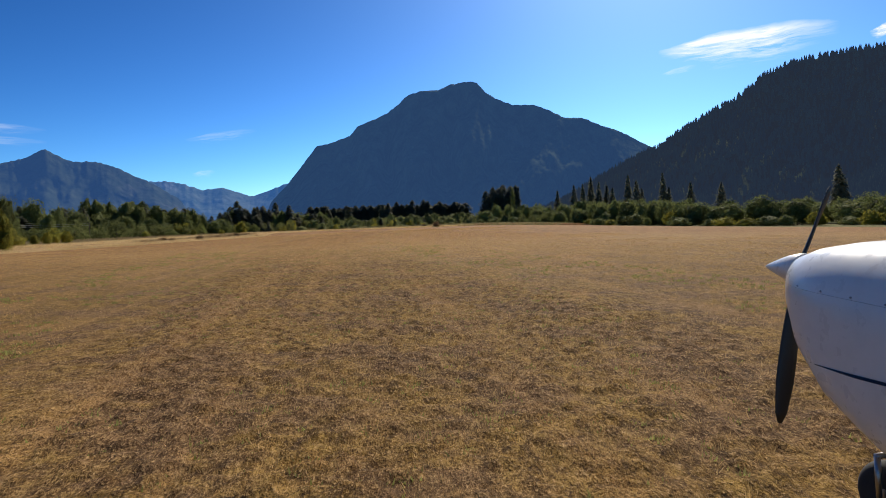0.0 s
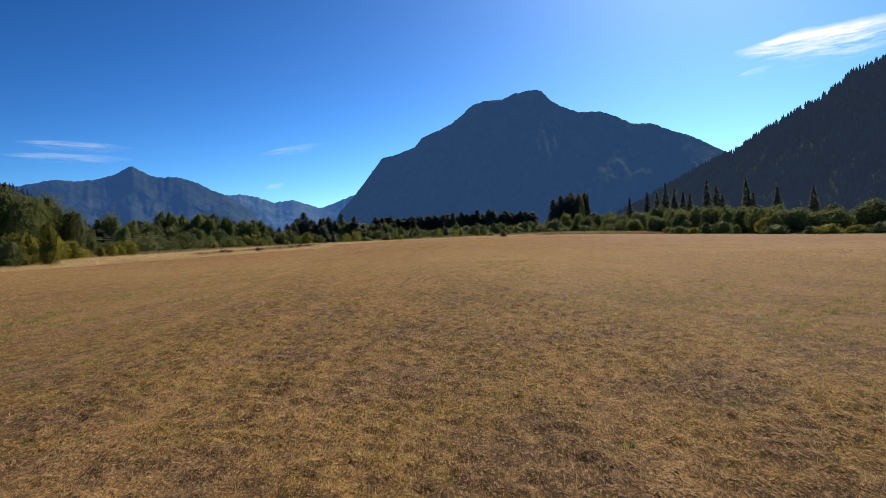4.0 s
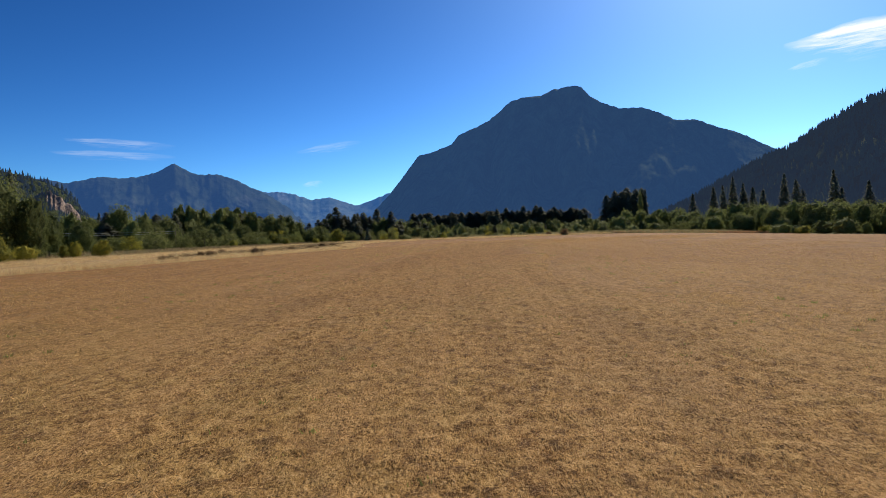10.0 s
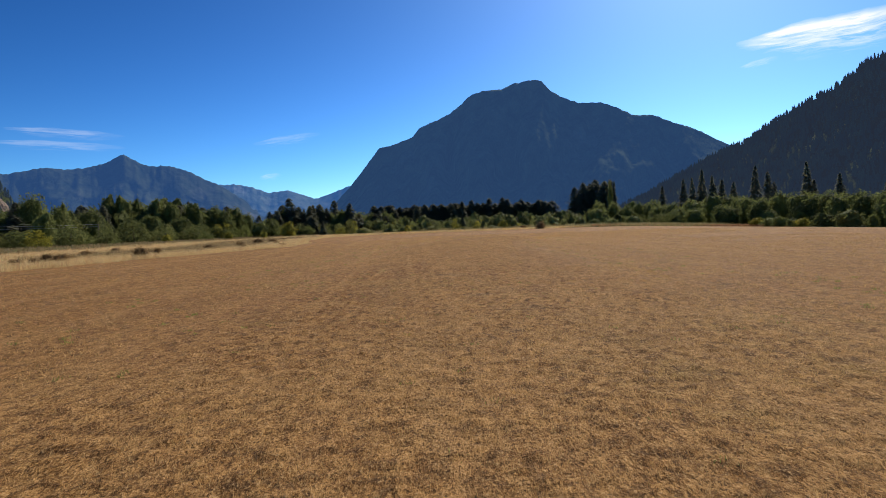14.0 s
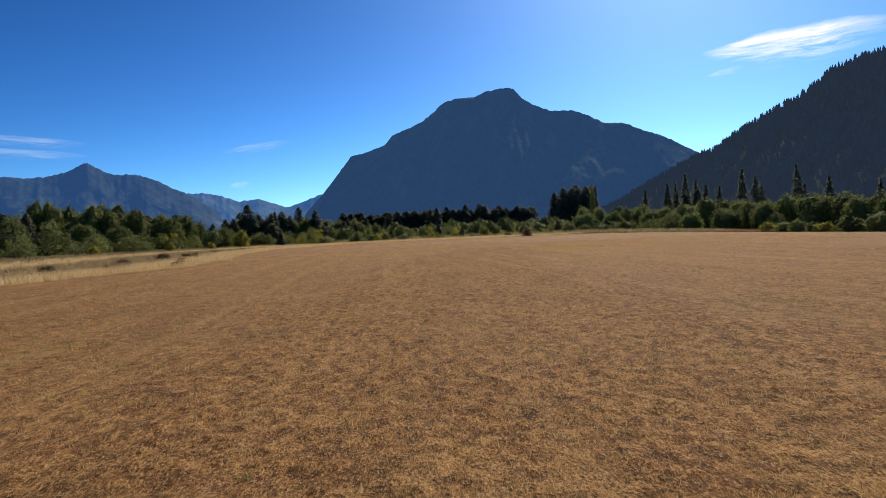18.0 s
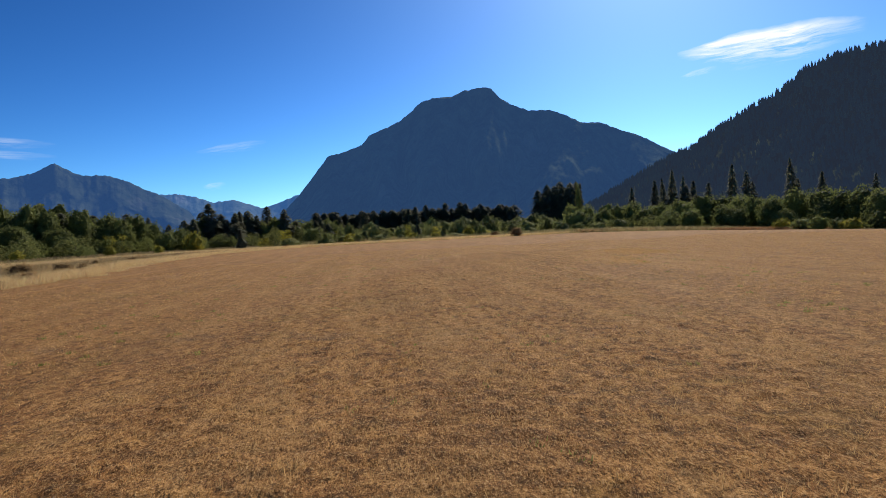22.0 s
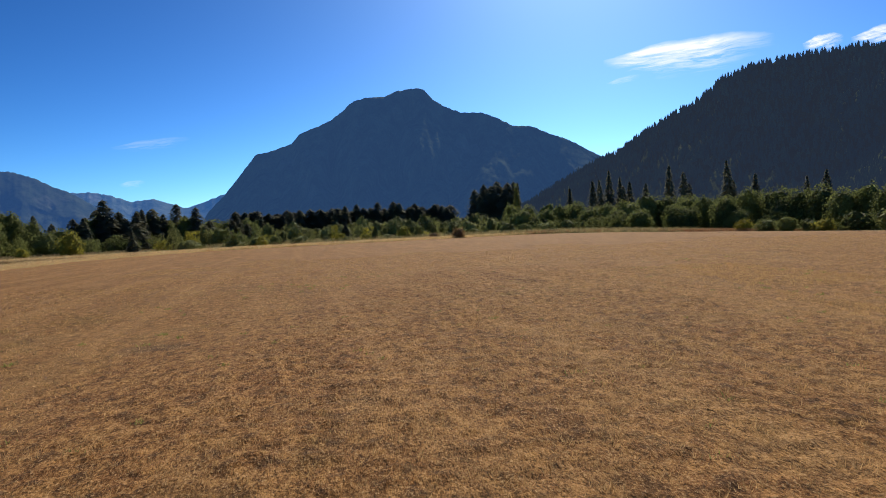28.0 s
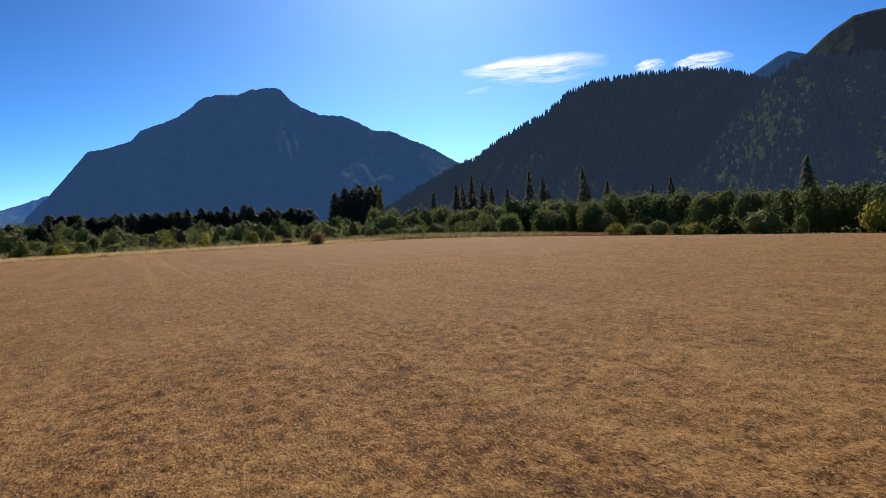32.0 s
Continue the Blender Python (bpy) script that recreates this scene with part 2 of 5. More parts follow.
def cloud_material(seed, dense):
    n = Nodes("thin high cloud")
    uv = n.add("ShaderNodeTexCoord").outputs["UV"]
    w = n.add("ShaderNodeTexNoise", {"Vector": uv, "Scale": 3.0, "Detail": 5.0})
    warped = n.add("ShaderNodeVectorMath", {0: uv, 1: n.add("ShaderNodeVectorMath", {0: w.outputs["Color"], 1: (0.22, 0.22, 0.22)}, operation='MULTIPLY').outputs[0]}, operation='ADD').outputs[0]
    m = n.add("ShaderNodeMapping", {"Vector": warped})
    m.inputs["Location"].default_value = (seed * 3.7, seed * 1.3, seed)
    m.inputs["Rotation"].default_value = (0, 0, radians(-38))
    m.inputs["Scale"].default_value = (2.6, 8.0, 1)
    streak = n.noise(m.outputs[0], 1.3, 9.0, 0.66)
    # a wedge: a thin point at one end, opening into a frayed wide end; the upper rim is the densest
    xyz = n.add("ShaderNodeSeparateXYZ", {"Vector": warped})
    sx, sy = n.math('SUBTRACT', xyz.outputs[0], 0.11), n.math('SUBTRACT', xyz.outputs[1], 0.11)
    arch = n.math('MULTIPLY', sx, n.math('SUBTRACT', 1.02, sx))
    upper = n.math('ADD', 0.62, n.math('MULTIPLY', arch, 0.95))
    lower = n.math('SUBTRACT', 0.56, n.math('MULTIPLY', arch, 1.75))
    t = n.math('DIVIDE', n.math('SUBTRACT', sy, lower), n.math('SUBTRACT', upper, lower))
    ends = n.math('MULTIPLY', n.math('MULTIPLY', sx, 6.0, clamp=True), n.math('MULTIPLY', n.math('SUBTRACT', 0.97, sx), 3.0, clamp=True))
    body = n.math('MULTIPLY', n.math('MULTIPLY', n.math('MULTIPLY', t, 2.2, clamp=True), n.math('MULTIPLY', n.math('SUBTRACT', 1.0, t), 7.0, clamp=True)), ends)
    a = n.math('MULTIPLY', n.math('SUBTRACT', n.math('ADD', streak, n.math('MULTIPLY', t, 0.30)), 0.52), 3.4, clamp=True)
    a = n.math('MULTIPLY', n.math('MULTIPLY', a, body), dense, clamp=True)
    # the sunlit white is put in as an even glow; the sheet takes no light
    em = n.add("ShaderNodeEmission", {"Color": (0.93, 0.96, 1.0, 1), "Strength": CLOUD_GLOW})
    tp = n.add("ShaderNodeBsdfTransparent")
    mx = n.add("ShaderNodeMixShader", {0: a, 1: tp.outputs[0], 2: em.outputs[0]})
    n.t.links.new(mx.outputs[0], n.out.inputs[0])
    return n.mat


def paint_material(name, colour, rough=0.28, dirt=0.25):
    n = Nodes(name)
    p = n.local()
    c = n.mix(n.ramp(n.noise(p, 5.0, 6.0, 0.6), [(0.45, (0, 0, 0)), (0.75, (dirt, dirt, dirt))]), colour, tuple(v * 0.6 for v in colour))
    n.set(Base_Color=c, Roughness=n.ramp(n.noise(p, 11.0, 4.0), [(0.3, (rough * 0.8,) * 3), (0.7, (rough * 1.5,) * 3)]), Specular_IOR_Level=0.5, Coat_Weight=0.3, Coat_Roughness=0.1)
    return n.mat


def plain_material(name, colour, rough, metal=0.0):
    n = Nodes(name)
    p = n.local()
    c = n.mix(n.noise(p, 14.0, 5.0, 0.6), tuple(v * 0.7 for v in colour), tuple(min(v * 1.25, 1) for v in colour))
    n.set(Base_Color=c, Roughness=rough, Metallic=metal)
    n.bump(n.noise(p, 60.0, 3.0), 0.15, 0.003)
    return n.mat


CLOUD_GLOW = 0.95
MOWN = field_material()
MEADOW = meadow_material()
BLADE = blade_material("dry grass blade", (0.55, 0.345, 0.142), 0.55)
TALL_BLADE = blade_material("tall straw grass", (0.87, 0.56, 0.275), 0.55, False)
RUST_BLADE = blade_material("reddish seed grass", (0.42, 0.20, 0.10), 0.3, False)
DULL_BLADE = blade_material("dull olive grass", (0.22, 0.17, 0.085), 0.35, False)
PALE_BRUSH = blade_material("pale olive brush", (0.25, 0.245, 0.10), 0.4, False)
WEED = blade_material("green weed leaf", (0.20, 0.26, 0.035), 0.5, False)
BARK = bark_material()
LEAF = leaf_material("broad leaf", (0.062, 0.076, 0.028), (0.205, 0.225, 0.072), 0.5)
PALE_LEAF = leaf_material("pale willow leaf", (0.05, 0.062, 0.022), (0.24, 0.25, 0.088), 0.48)
GOLD_LEAF = leaf_material("yellowing leaf", (0.10, 0.105, 0.022), (0.38, 0.34, 0.055), 0.48)
NEEDLE = leaf_material("fir needles", (0.10, 0.105, 0.078), (0.17, 0.172, 0.112), 0.45)
BROWN_LEAF = leaf_material("dry brown leaf", (0.11, 0.072, 0.034), (0.32, 0.21, 0.10), 0.4)
# the bluish glow paints haze onto the firs themselves
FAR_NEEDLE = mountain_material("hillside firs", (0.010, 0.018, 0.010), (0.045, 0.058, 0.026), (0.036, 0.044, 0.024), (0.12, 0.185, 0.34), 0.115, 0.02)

WIRE = plain_material("pale wire", (0.5, 0.5, 0.48), 0.5, 0.3)


# ---- mesh helpers ----
def mesh_of(name, verts, faces, mats, uvs=None, smooth=False, index=None):
    me = bpy.data.meshes.new(name)
    me.from_pydata([tuple(v) for v in verts] if not isinstance(verts, np.ndarray) else verts.tolist(), [],
                   faces.tolist() if isinstance(faces, np.ndarray) else faces)
    for m in mats:
        me.materials.append(m)
    if smooth:
        me.polygons.foreach_set("use_smooth", [True] * len(me.polygons))
    if index is not None:
        me.polygons.foreach_set("material_index", list(index))
    if uvs is not None:
        layer = me.uv_layers.new(name="uv")
        loops = np.zeros(len(me.loops), dtype=np.int32)
        me.loops.foreach_get("vertex_index", loops)
        layer.data.foreach_set("uv", np.asarray(uvs, dtype=np.float32)[loops].ravel())
    me.update()
    return me


def child(name, me, parent, label=""):
    ob = new(name, me)
    ob.parent = parent
    if label:
        tagged(ob, label)
    return ob


def part(name, bm, material, parent, label="", smooth=True):
    me = bpy.data.meshes.new(name)
    bm.to_mesh(me)
    bm.free()
    me.materials.append(material)
    if smooth:
        me.polygons.foreach_set("use_smooth", [True] * len(me.polygons))
    return child(name, me, parent, label)


def grid_faces(rows, cols, wrap=False):
    a = np.arange(rows * cols).reshape(rows, cols)
    if wrap:
        a = np.concatenate([a, a[:, :1]], axis=1)
    return np.stack([a[:-1, :-1], a[:-1, 1:], a[1:, 1:], a[1:, :-1]], -1).reshape(-1, 4)


def ground_height(x, y=0.0):
    """The valley floor dips gently towards the river side."""
    s = np.clip((np.asarray(x, dtype=float) - 10.0) / 90.0, 0, 1)
    return -2.5 * s * s * (3 - 2 * s)


# ---- ground ----
rings = np.concatenate([np.linspace(0, 400, 81), np.geomspace(430, 4900, 26)])
ang = np.linspace(0, 2 * pi, 145)[:-1]
gx = rings[:, None] * np.cos(ang)[None, :]
gy = 100 + rings[:, None] * np.sin(ang)[None, :]
gv = np.stack([gx, gy, ground_height(gx) - 0.03], -1).reshape(-1, 3)
tagged(new("ground", mesh_of("ground", gv, grid_faces(len(rings), len(ang), True), [MEADOW], smooth=True)),
       "rough meadow ground with green and straw coloured grass", "ground", kind="structure")

# edges of the mown strip: x of its left and right side along y
EDGE_Y = [-80, 0, 60, 80, 105, 130, 150, 172, 200, 220, 236, 246, 254, 262, 268]
EDGE_L = [-52, -50, -47, -44, -43, -40, -45, -52, -58, -57, -52, -36, -16, 12, 40]
EDGE_R = [106, 106, 104, 102, 99, 94, 88, 83, 75, 71, 67, 63, 59, 52, 42]


def mown_left(y):
    return np.interp(y, EDGE_Y, EDGE_L)


def mown_right(y):
    return np.interp(y, EDGE_Y, EDGE_R)


ys = np.linspace(-80, 268, 175)
wob = np.array([noise.noise((0.0, y * 0.13, 3.0)) for y in ys]) * 1.3
cols = np.linspace(0, 1, 61)
fx = (mown_left(ys) + wob)[:, None] * (1 - cols) + (mown_right(ys) + wob)[:, None] * cols
fy = np.repeat(ys[:, None], 61, 1)
fz = ground_height(fx) + np.array([[noise.noise((x * 0.09, y * 0.09, 0)) * 0.004 for x, y in zip(rx, ry)] for rx, ry in zip(fx, fy)])
tagged(new("mown_field", mesh_of("mown_field", np.stack([fx, fy, fz], -1).reshape(-1, 3), grid_faces(175, 61), [MOWN], smooth=True)),
       "dry tan and brown mown grass airstrip", "grass field", kind="structure")


# ---- mountains ----
def ridge(name, profile, dist, foot, material, seed, label, rough=1.0, power=1.15, step=0.12, rows=56, crest=0.0):
    """A mountain side whose crest follows the profile of (azimuth, elevation) in degrees, dist metres away."""
    az = [p[0] for p in profile]
    el = [p[1] for p in profile]
    if az[0] > az[-1]:
        az, el = az[::-1], el[::-1]
    a = np.arange(az[0], az[-1] + 1e-6, step)
    e = np.interp(a, az, el)
    jit = np.array([noise.fractal((x * 2.6, seed, 0.0), 0.8, 2.1, 5) for x in a])
    e = e + jit * crest
    u = np.concatenate([np.linspace(0, 1, rows), 1 + np.linspace(0.05, 0.6, 6)])
    top = dist * np.sin(np.radians(e))
    rc = dist * np.cos(np.radians(e))
    v = np.zeros((len(u), len(a), 3))
    for j in range(len(a)):
        ca, sa = cos(radians(a[j])), sin(radians(a[j]))
        for i in range(len(u)):
            r = foot + (rc[j] - foot) * u[i]
            if u[i] <= 1:
                w = u[i] * (1 - u[i]) * 4
                n1 = noise.ridged_multi_fractal((a[j] * 0.16 + u[i] * 0.5, u[i] * 1.1, seed), 0.9, 2.1, 5, 1.0, 2.0) - 1.0
                n2 = noise.fractal((a[j] * 0.9, u[i] * 5.0, seed + 4.0), 0.9, 2.0, 4)
                z = top[j] * (u[i] ** power) * (1 + rough * w * (0.10 * n1 + 0.05 * n2))
                r += rough * w * (rc[j] - foot) * 0.16 * n1
            else:
                z = top[j] * (1 - (u[i] - 1) * 1.1)
            v[i, j] = (-sa * r, ca * r, z)
    v[0, :, 2] = -6
    ob = new(name, mesh_of(name, v.reshape(-1, 3), grid_faces(len(u), len(a)), [material], smooth=True))
    tagged(ob, label, "mountain", kind="structure")
    return v[:rows]


MAIN = [(16.6, 1.2), (15.8, 2.66), (14.46, 4.01), (12.83, 6.03), (11.62, 7.54), (10.15, 7.87), (8.45, 8.49), (7.73, 9.34), (6.39, 9.86),
        (5.04, 10.43), (3.95, 11.15), (2.85, 12.11), (1.51, 12.45), (-0.08, 12.48), (-1.15, 12.92), (-3.0, 13.15), (-3.78, 13.0),
        (-4.52, 12.11), (-5.53, 11.49), (-7.06, 10.83), (-9.09, 10.72), (-10.58, 10.09), (-11.8, 9.39), (-13.51, 9.24), (-15.18, 8.45),
        (-16.81, 7.81), (-18.41, 6.83), (-20.19, 5.8), (-24, 4.0), (-30, 2.0)]
LEFT = [(58, 4.0), (50, 5.2), (42.78, 5.52), (41.65, 5.18), (39.0, 5.75), (37.6, 5.65), (36.5, 5.75), (35.0, 6.12), (33.4, 7.0), (32.3, 6.3), (31.5, 6.0),
        (29.9, 6.08), (28.2, 5.49), (27.3, 4.95), (26.0, 4.4), (23.88, 2.99), (20.85, 1.43), (19, 0.6)]
FAR = [(30, 4.3), (26.0, 4.43), (24.5, 4.44), (23.3, 4.2), (21.85, 3.66), (20.1, 3.86), (18.85, 3.43), (17.6, 3.03), (16.4, 3.42), (15.1, 3.93), (12, 5)]
RIGHT = [(-9, 0.6), (-12.5, 2.2), (-15.1, 3.7), (-17.15, 4.8), (-19.2, 5.7), (-20.43, 6.2), (-22.0, 7.25), (-24.2, 8.56), (-26.4, 9.53), (-27.5, 10.25),
         (-28.6, 11.2), (-30.0, 11.65), (-31.6, 12.0), (-34.8, 12.1), (-38.2, 12.15), (-40.8, 11.75), (-42.3, 11.3), (-44.6, 10.3), (-50, 8), (-60, 6)]
SPUR = [(-33, 1.2), (-35.6, 2.6), (-37.63, 4.4), (-39.78, 7.34), (-41.42, 9.11), (-43.01, 10.59), (-44.9, 11.34), (-47.77, 11.14), (-52, 10.85), (-60, 11), (-72, 10)]
BLUE = [(-40, 8), (-43.79, 10.73), (-44.85, 11.55), (-46.49, 12.51), (-47.29, 12.8), (-48.44, 12.38), (-52, 11)]
BACK = [(-44, 8), (-46.78, 11.4), (-47.76, 12.21), (-49.27, 13.46), (-50.9, 14.41), (-52.12, 14.53), (-56, 14.5), (-64, 13), (-76, 12)]
CLIFF = [(37.5, 0.6), (38.74, 1.97), (39.46, 3.32), (40.36, 4.43), (41.45, 5.08), (42.87, 5.56), (44.91, 6.1), (47, 5.9), (50, 5.6), (60, 5.2), (74, 5)]

# last colour and strength: blue haze put into each slope as emission
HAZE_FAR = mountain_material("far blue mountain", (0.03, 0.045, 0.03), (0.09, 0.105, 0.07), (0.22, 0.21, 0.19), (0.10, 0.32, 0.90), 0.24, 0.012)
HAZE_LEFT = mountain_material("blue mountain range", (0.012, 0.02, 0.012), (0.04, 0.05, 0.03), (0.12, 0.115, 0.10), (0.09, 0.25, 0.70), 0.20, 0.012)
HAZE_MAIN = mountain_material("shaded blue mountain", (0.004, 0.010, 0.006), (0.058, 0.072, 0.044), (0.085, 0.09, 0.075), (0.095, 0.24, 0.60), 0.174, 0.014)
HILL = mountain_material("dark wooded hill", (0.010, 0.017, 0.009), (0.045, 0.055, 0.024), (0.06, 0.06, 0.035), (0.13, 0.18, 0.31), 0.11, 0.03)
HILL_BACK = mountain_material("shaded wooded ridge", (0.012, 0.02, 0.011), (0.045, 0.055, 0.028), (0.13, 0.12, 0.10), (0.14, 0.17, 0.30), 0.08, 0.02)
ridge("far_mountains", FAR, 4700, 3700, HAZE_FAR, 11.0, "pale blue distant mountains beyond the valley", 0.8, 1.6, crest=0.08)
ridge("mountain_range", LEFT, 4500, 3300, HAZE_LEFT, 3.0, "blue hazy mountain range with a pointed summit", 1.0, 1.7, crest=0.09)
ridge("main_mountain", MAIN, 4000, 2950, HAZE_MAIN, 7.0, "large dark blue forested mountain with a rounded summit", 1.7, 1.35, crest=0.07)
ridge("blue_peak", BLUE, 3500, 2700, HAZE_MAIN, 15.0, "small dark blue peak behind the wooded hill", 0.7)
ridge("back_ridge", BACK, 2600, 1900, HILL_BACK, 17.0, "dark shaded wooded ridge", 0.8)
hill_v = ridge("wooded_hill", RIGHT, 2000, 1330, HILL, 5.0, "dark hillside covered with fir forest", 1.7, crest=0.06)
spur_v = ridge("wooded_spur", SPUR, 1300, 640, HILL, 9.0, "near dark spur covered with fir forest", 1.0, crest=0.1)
# the near hill also carries a faint blue glow as painted haze
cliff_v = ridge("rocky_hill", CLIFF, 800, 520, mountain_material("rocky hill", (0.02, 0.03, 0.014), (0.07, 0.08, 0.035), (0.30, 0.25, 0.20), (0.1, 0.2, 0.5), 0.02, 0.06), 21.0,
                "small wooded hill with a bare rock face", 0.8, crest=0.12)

# pink rock colour, plus a faint blue glow painted in for haze
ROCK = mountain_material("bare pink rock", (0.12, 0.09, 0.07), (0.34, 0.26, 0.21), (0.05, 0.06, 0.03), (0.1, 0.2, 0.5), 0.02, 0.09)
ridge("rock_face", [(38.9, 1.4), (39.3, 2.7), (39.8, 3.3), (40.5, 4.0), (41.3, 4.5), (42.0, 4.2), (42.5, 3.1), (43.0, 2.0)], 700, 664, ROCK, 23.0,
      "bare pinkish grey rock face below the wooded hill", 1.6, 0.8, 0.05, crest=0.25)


def hillside_forest(name, surf, count, tall, seed, label, low=0.12):
    """Many small firs standing on a hillside, joined: nobody could count them."""
    rng = np.random.default_rng(seed)
    rows, n_az, _ = surf.shape
    fi = low * (rows - 1) + rng.random(count) * (1 - low) * (rows - 1.01)
    fi[: count // 14] = rows - 1.02
    fj = rng.random(count) * (n_az - 1.01)
    i, j = fi.astype(int), fj.astype(int)
    base = surf[i, j] + (surf[i + 1, j] - surf[i, j]) * (fi - i)[:, None] + (surf[i, j + 1] - surf[i, j]) * (fj - j)[:, None]
    h = tall * rng.uniform(0.4, 1.2, count)
    sides, verts, faces = 5, [], []
    th = np.arange(sides) / sides * 2 * pi
    for tier, (z0, z1, w) in enumerate(((0.0, 0.6, 0.27), (0.32, 0.82, 0.20), (0.58, 1.0, 0.12))):
        off = len(verts) * 0
        r = h[:, None] * w * rng.uniform(0.6, 1.35, (count, sides))
        a = th[None, :] + rng.random(count)[:, None] * 6
        ring = np.stack([base[:, None, 0] + r * np.cos(a), base[:, None, 1] + r * np.sin(a),
                         base[:, None, 2] + h[:, None] * (z0 + rng.uniform(-0.05, 0.05, (count, sides)))], -1)
        tip = base + np.stack([rng.normal(0, 0.01, count) * h, rng.normal(0, 0.01, count) * h, h * z1], -1)
        block = np.concatenate([ring, tip[:, None, :]], 1)
        start = tier * count * (sides + 1)
        k = start + np.arange(count)[:, None] * (sides + 1)
        s = np.arange(sides)[None, :]
        faces.append(np.stack([k + s, k + (s + 1) % sides, np.repeat(k + sides, sides, 1)], -1).reshape(-1, 3))
        verts.append(block.reshape(-1, 3))
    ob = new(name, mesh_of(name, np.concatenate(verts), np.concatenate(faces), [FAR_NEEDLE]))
    tagged(ob, label, "forest", kind="stuff")


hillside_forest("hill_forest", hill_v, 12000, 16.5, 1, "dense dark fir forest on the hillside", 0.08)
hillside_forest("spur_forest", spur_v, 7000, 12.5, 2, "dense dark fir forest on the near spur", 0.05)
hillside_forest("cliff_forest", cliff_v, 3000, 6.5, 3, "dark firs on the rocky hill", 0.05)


# ---- clouds ----
def cloud(az0, az1, el0, el1, seed, label, tilt=0.0, dense=1.0):
    """A thin sheet of cirrus high up, curved like the sky, between two azimuths and elevations."""
    n, m = 16, 8
    v, uv = [], []
    for i in range(m + 1):
        for j in range(n + 1):
            s, t = j / n, i / m
            a = radians(az0 + (az1 - az0) * s)
            e = radians(el0 + (el1 - el0) * t + tilt * (s - 0.5))
            d = 4650 + 60 * sin(s * 5 + t * 3)
            v.append((-sin(a) * cos(e) * d, cos(a) * cos(e) * d, sin(e) * d))
            uv.append((s, t))
    ob = new("cloud", mesh_of("cloud", v, grid_faces(m + 1, n + 1), [cloud_material(seed, dense)], uv, True))
    ob.visible_shadow = False
    tagged(ob, label, "cloud", kind="structure")


cloud(-20.3, -34.2, 11.5, 16.0, 1.0, "bright white feathery cirrus cloud")
cloud(-35.8, -38.6, 12.0, 14.2, 2.0, "small white wisp of cloud above the hill")
cloud(-39.0, -44.0, 11.5, 14.2, 3.0, "small white wisp of cloud above the hill")
cloud(41.5, 33.0, 7.7, 9.1, 4.0, "long thin pale streak of cloud", -0.3, 0.2)
cloud(42.5, 33.0, 6.8, 8.1, 5.0, "long thin pale streak of cloud", -0.2, 0.2)
cloud(23.0, 16.8, 7.6, 9.1, 6.0, "faint thin streak of cloud", 0.9, 0.14)
cloud(22.6, 20.6, 4.5, 5.6, 7.0, "tiny white puff of cloud", 0.2, 0.2)
cloud(-20.5, -23.5, 11.9, 13.0, 8.0, "faint thin streak of cloud", 0.4, 0.25)


# ---- plants ----
def cards(centres, normals, size, rng, stretch=1.0):
    """Folded leaf cards: two triangles along a bent middle line."""
    n = len(centres)
    nrm = normals / np.maximum(np.linalg.norm(normals, axis=1, keepdims=True), 1e-6)
    ref = rng.normal(size=(n, 3))
    u = np.cross(nrm, ref)
    u /= np.maximum(np.linalg.norm(u, axis=1, keepdims=True), 1e-6)
    w = np.cross(nrm, u)
    s = size * rng.uniform(0.6, 1.35, (n, 1))
    bend = nrm * s * rng.uniform(-0.35, 0.35, (n, 1))
    p = np.stack([centres - u * s * stretch, centres - w * s * 0.6 + bend, centres + u * s * stretch, centres + w * s * 0.6 + bend], 1).reshape(-1, 3)
    k = np.arange(n)[:, None] * 4
    f = np.concatenate([k + np.array([[0, 1, 2]]), k + np.array([[0, 2, 3]])], 0)
    return p, f


def lobed_crown(name, seed, high, wide, low, lobes, leaves, size, mat, upright=0.0, narrow=0.0):
    """A crown of overlapping leafy lobes with gaps and an uneven outline."""
    rng = np.random.default_rng(seed)
    pts, nrm = [], []
    for i in range(lobes):
        f = rng.random() if i % 4 else 0.16 * rng.random()
        z = low + (high - low) * (0.09 + 0.79 * f)
        reach = wide * 0.5 * (1 - narrow * f) * sqrt(max(0.05, 1 - ((f - 0.38) / 0.72) ** 2)) * rng.uniform(0.35, 0.85)
        a = i * 2.39996 + rng.uniform(-0.4, 0.4)
        rad = wide * rng.uniform(0.15, 0.26) * (1 - 0.35 * f)
        k = leaves // lobes
        d = rng.normal(size=(k, 3))
        d /= np.linalg.norm(d, axis=1, keepdims=True)
        rr = rad * rng.uniform(0.55, 1.12, (k, 1)) ** 0.7
        squash = np.array([1.0, 1.0, 0.85 + upright])
        p = np.array([reach * cos(a), reach * sin(a), z]) + d * rr * squash
        pts.append(p)
        nrm.append(d + rng.normal(0, 0.42, (k, 3)))
    p, q = np.concatenate(pts), np.concatenate(nrm)
    keep = (p[:, 2] > low * 0.5 + 0.05)
    p, q = p[keep], q[keep]
    top = p[:, 2].max()
    p[:, 2] *= high / top
    v, f = cards(p, q, size, rng, 1.0 + upright)
    return mesh_of(name, v, f, [mat])


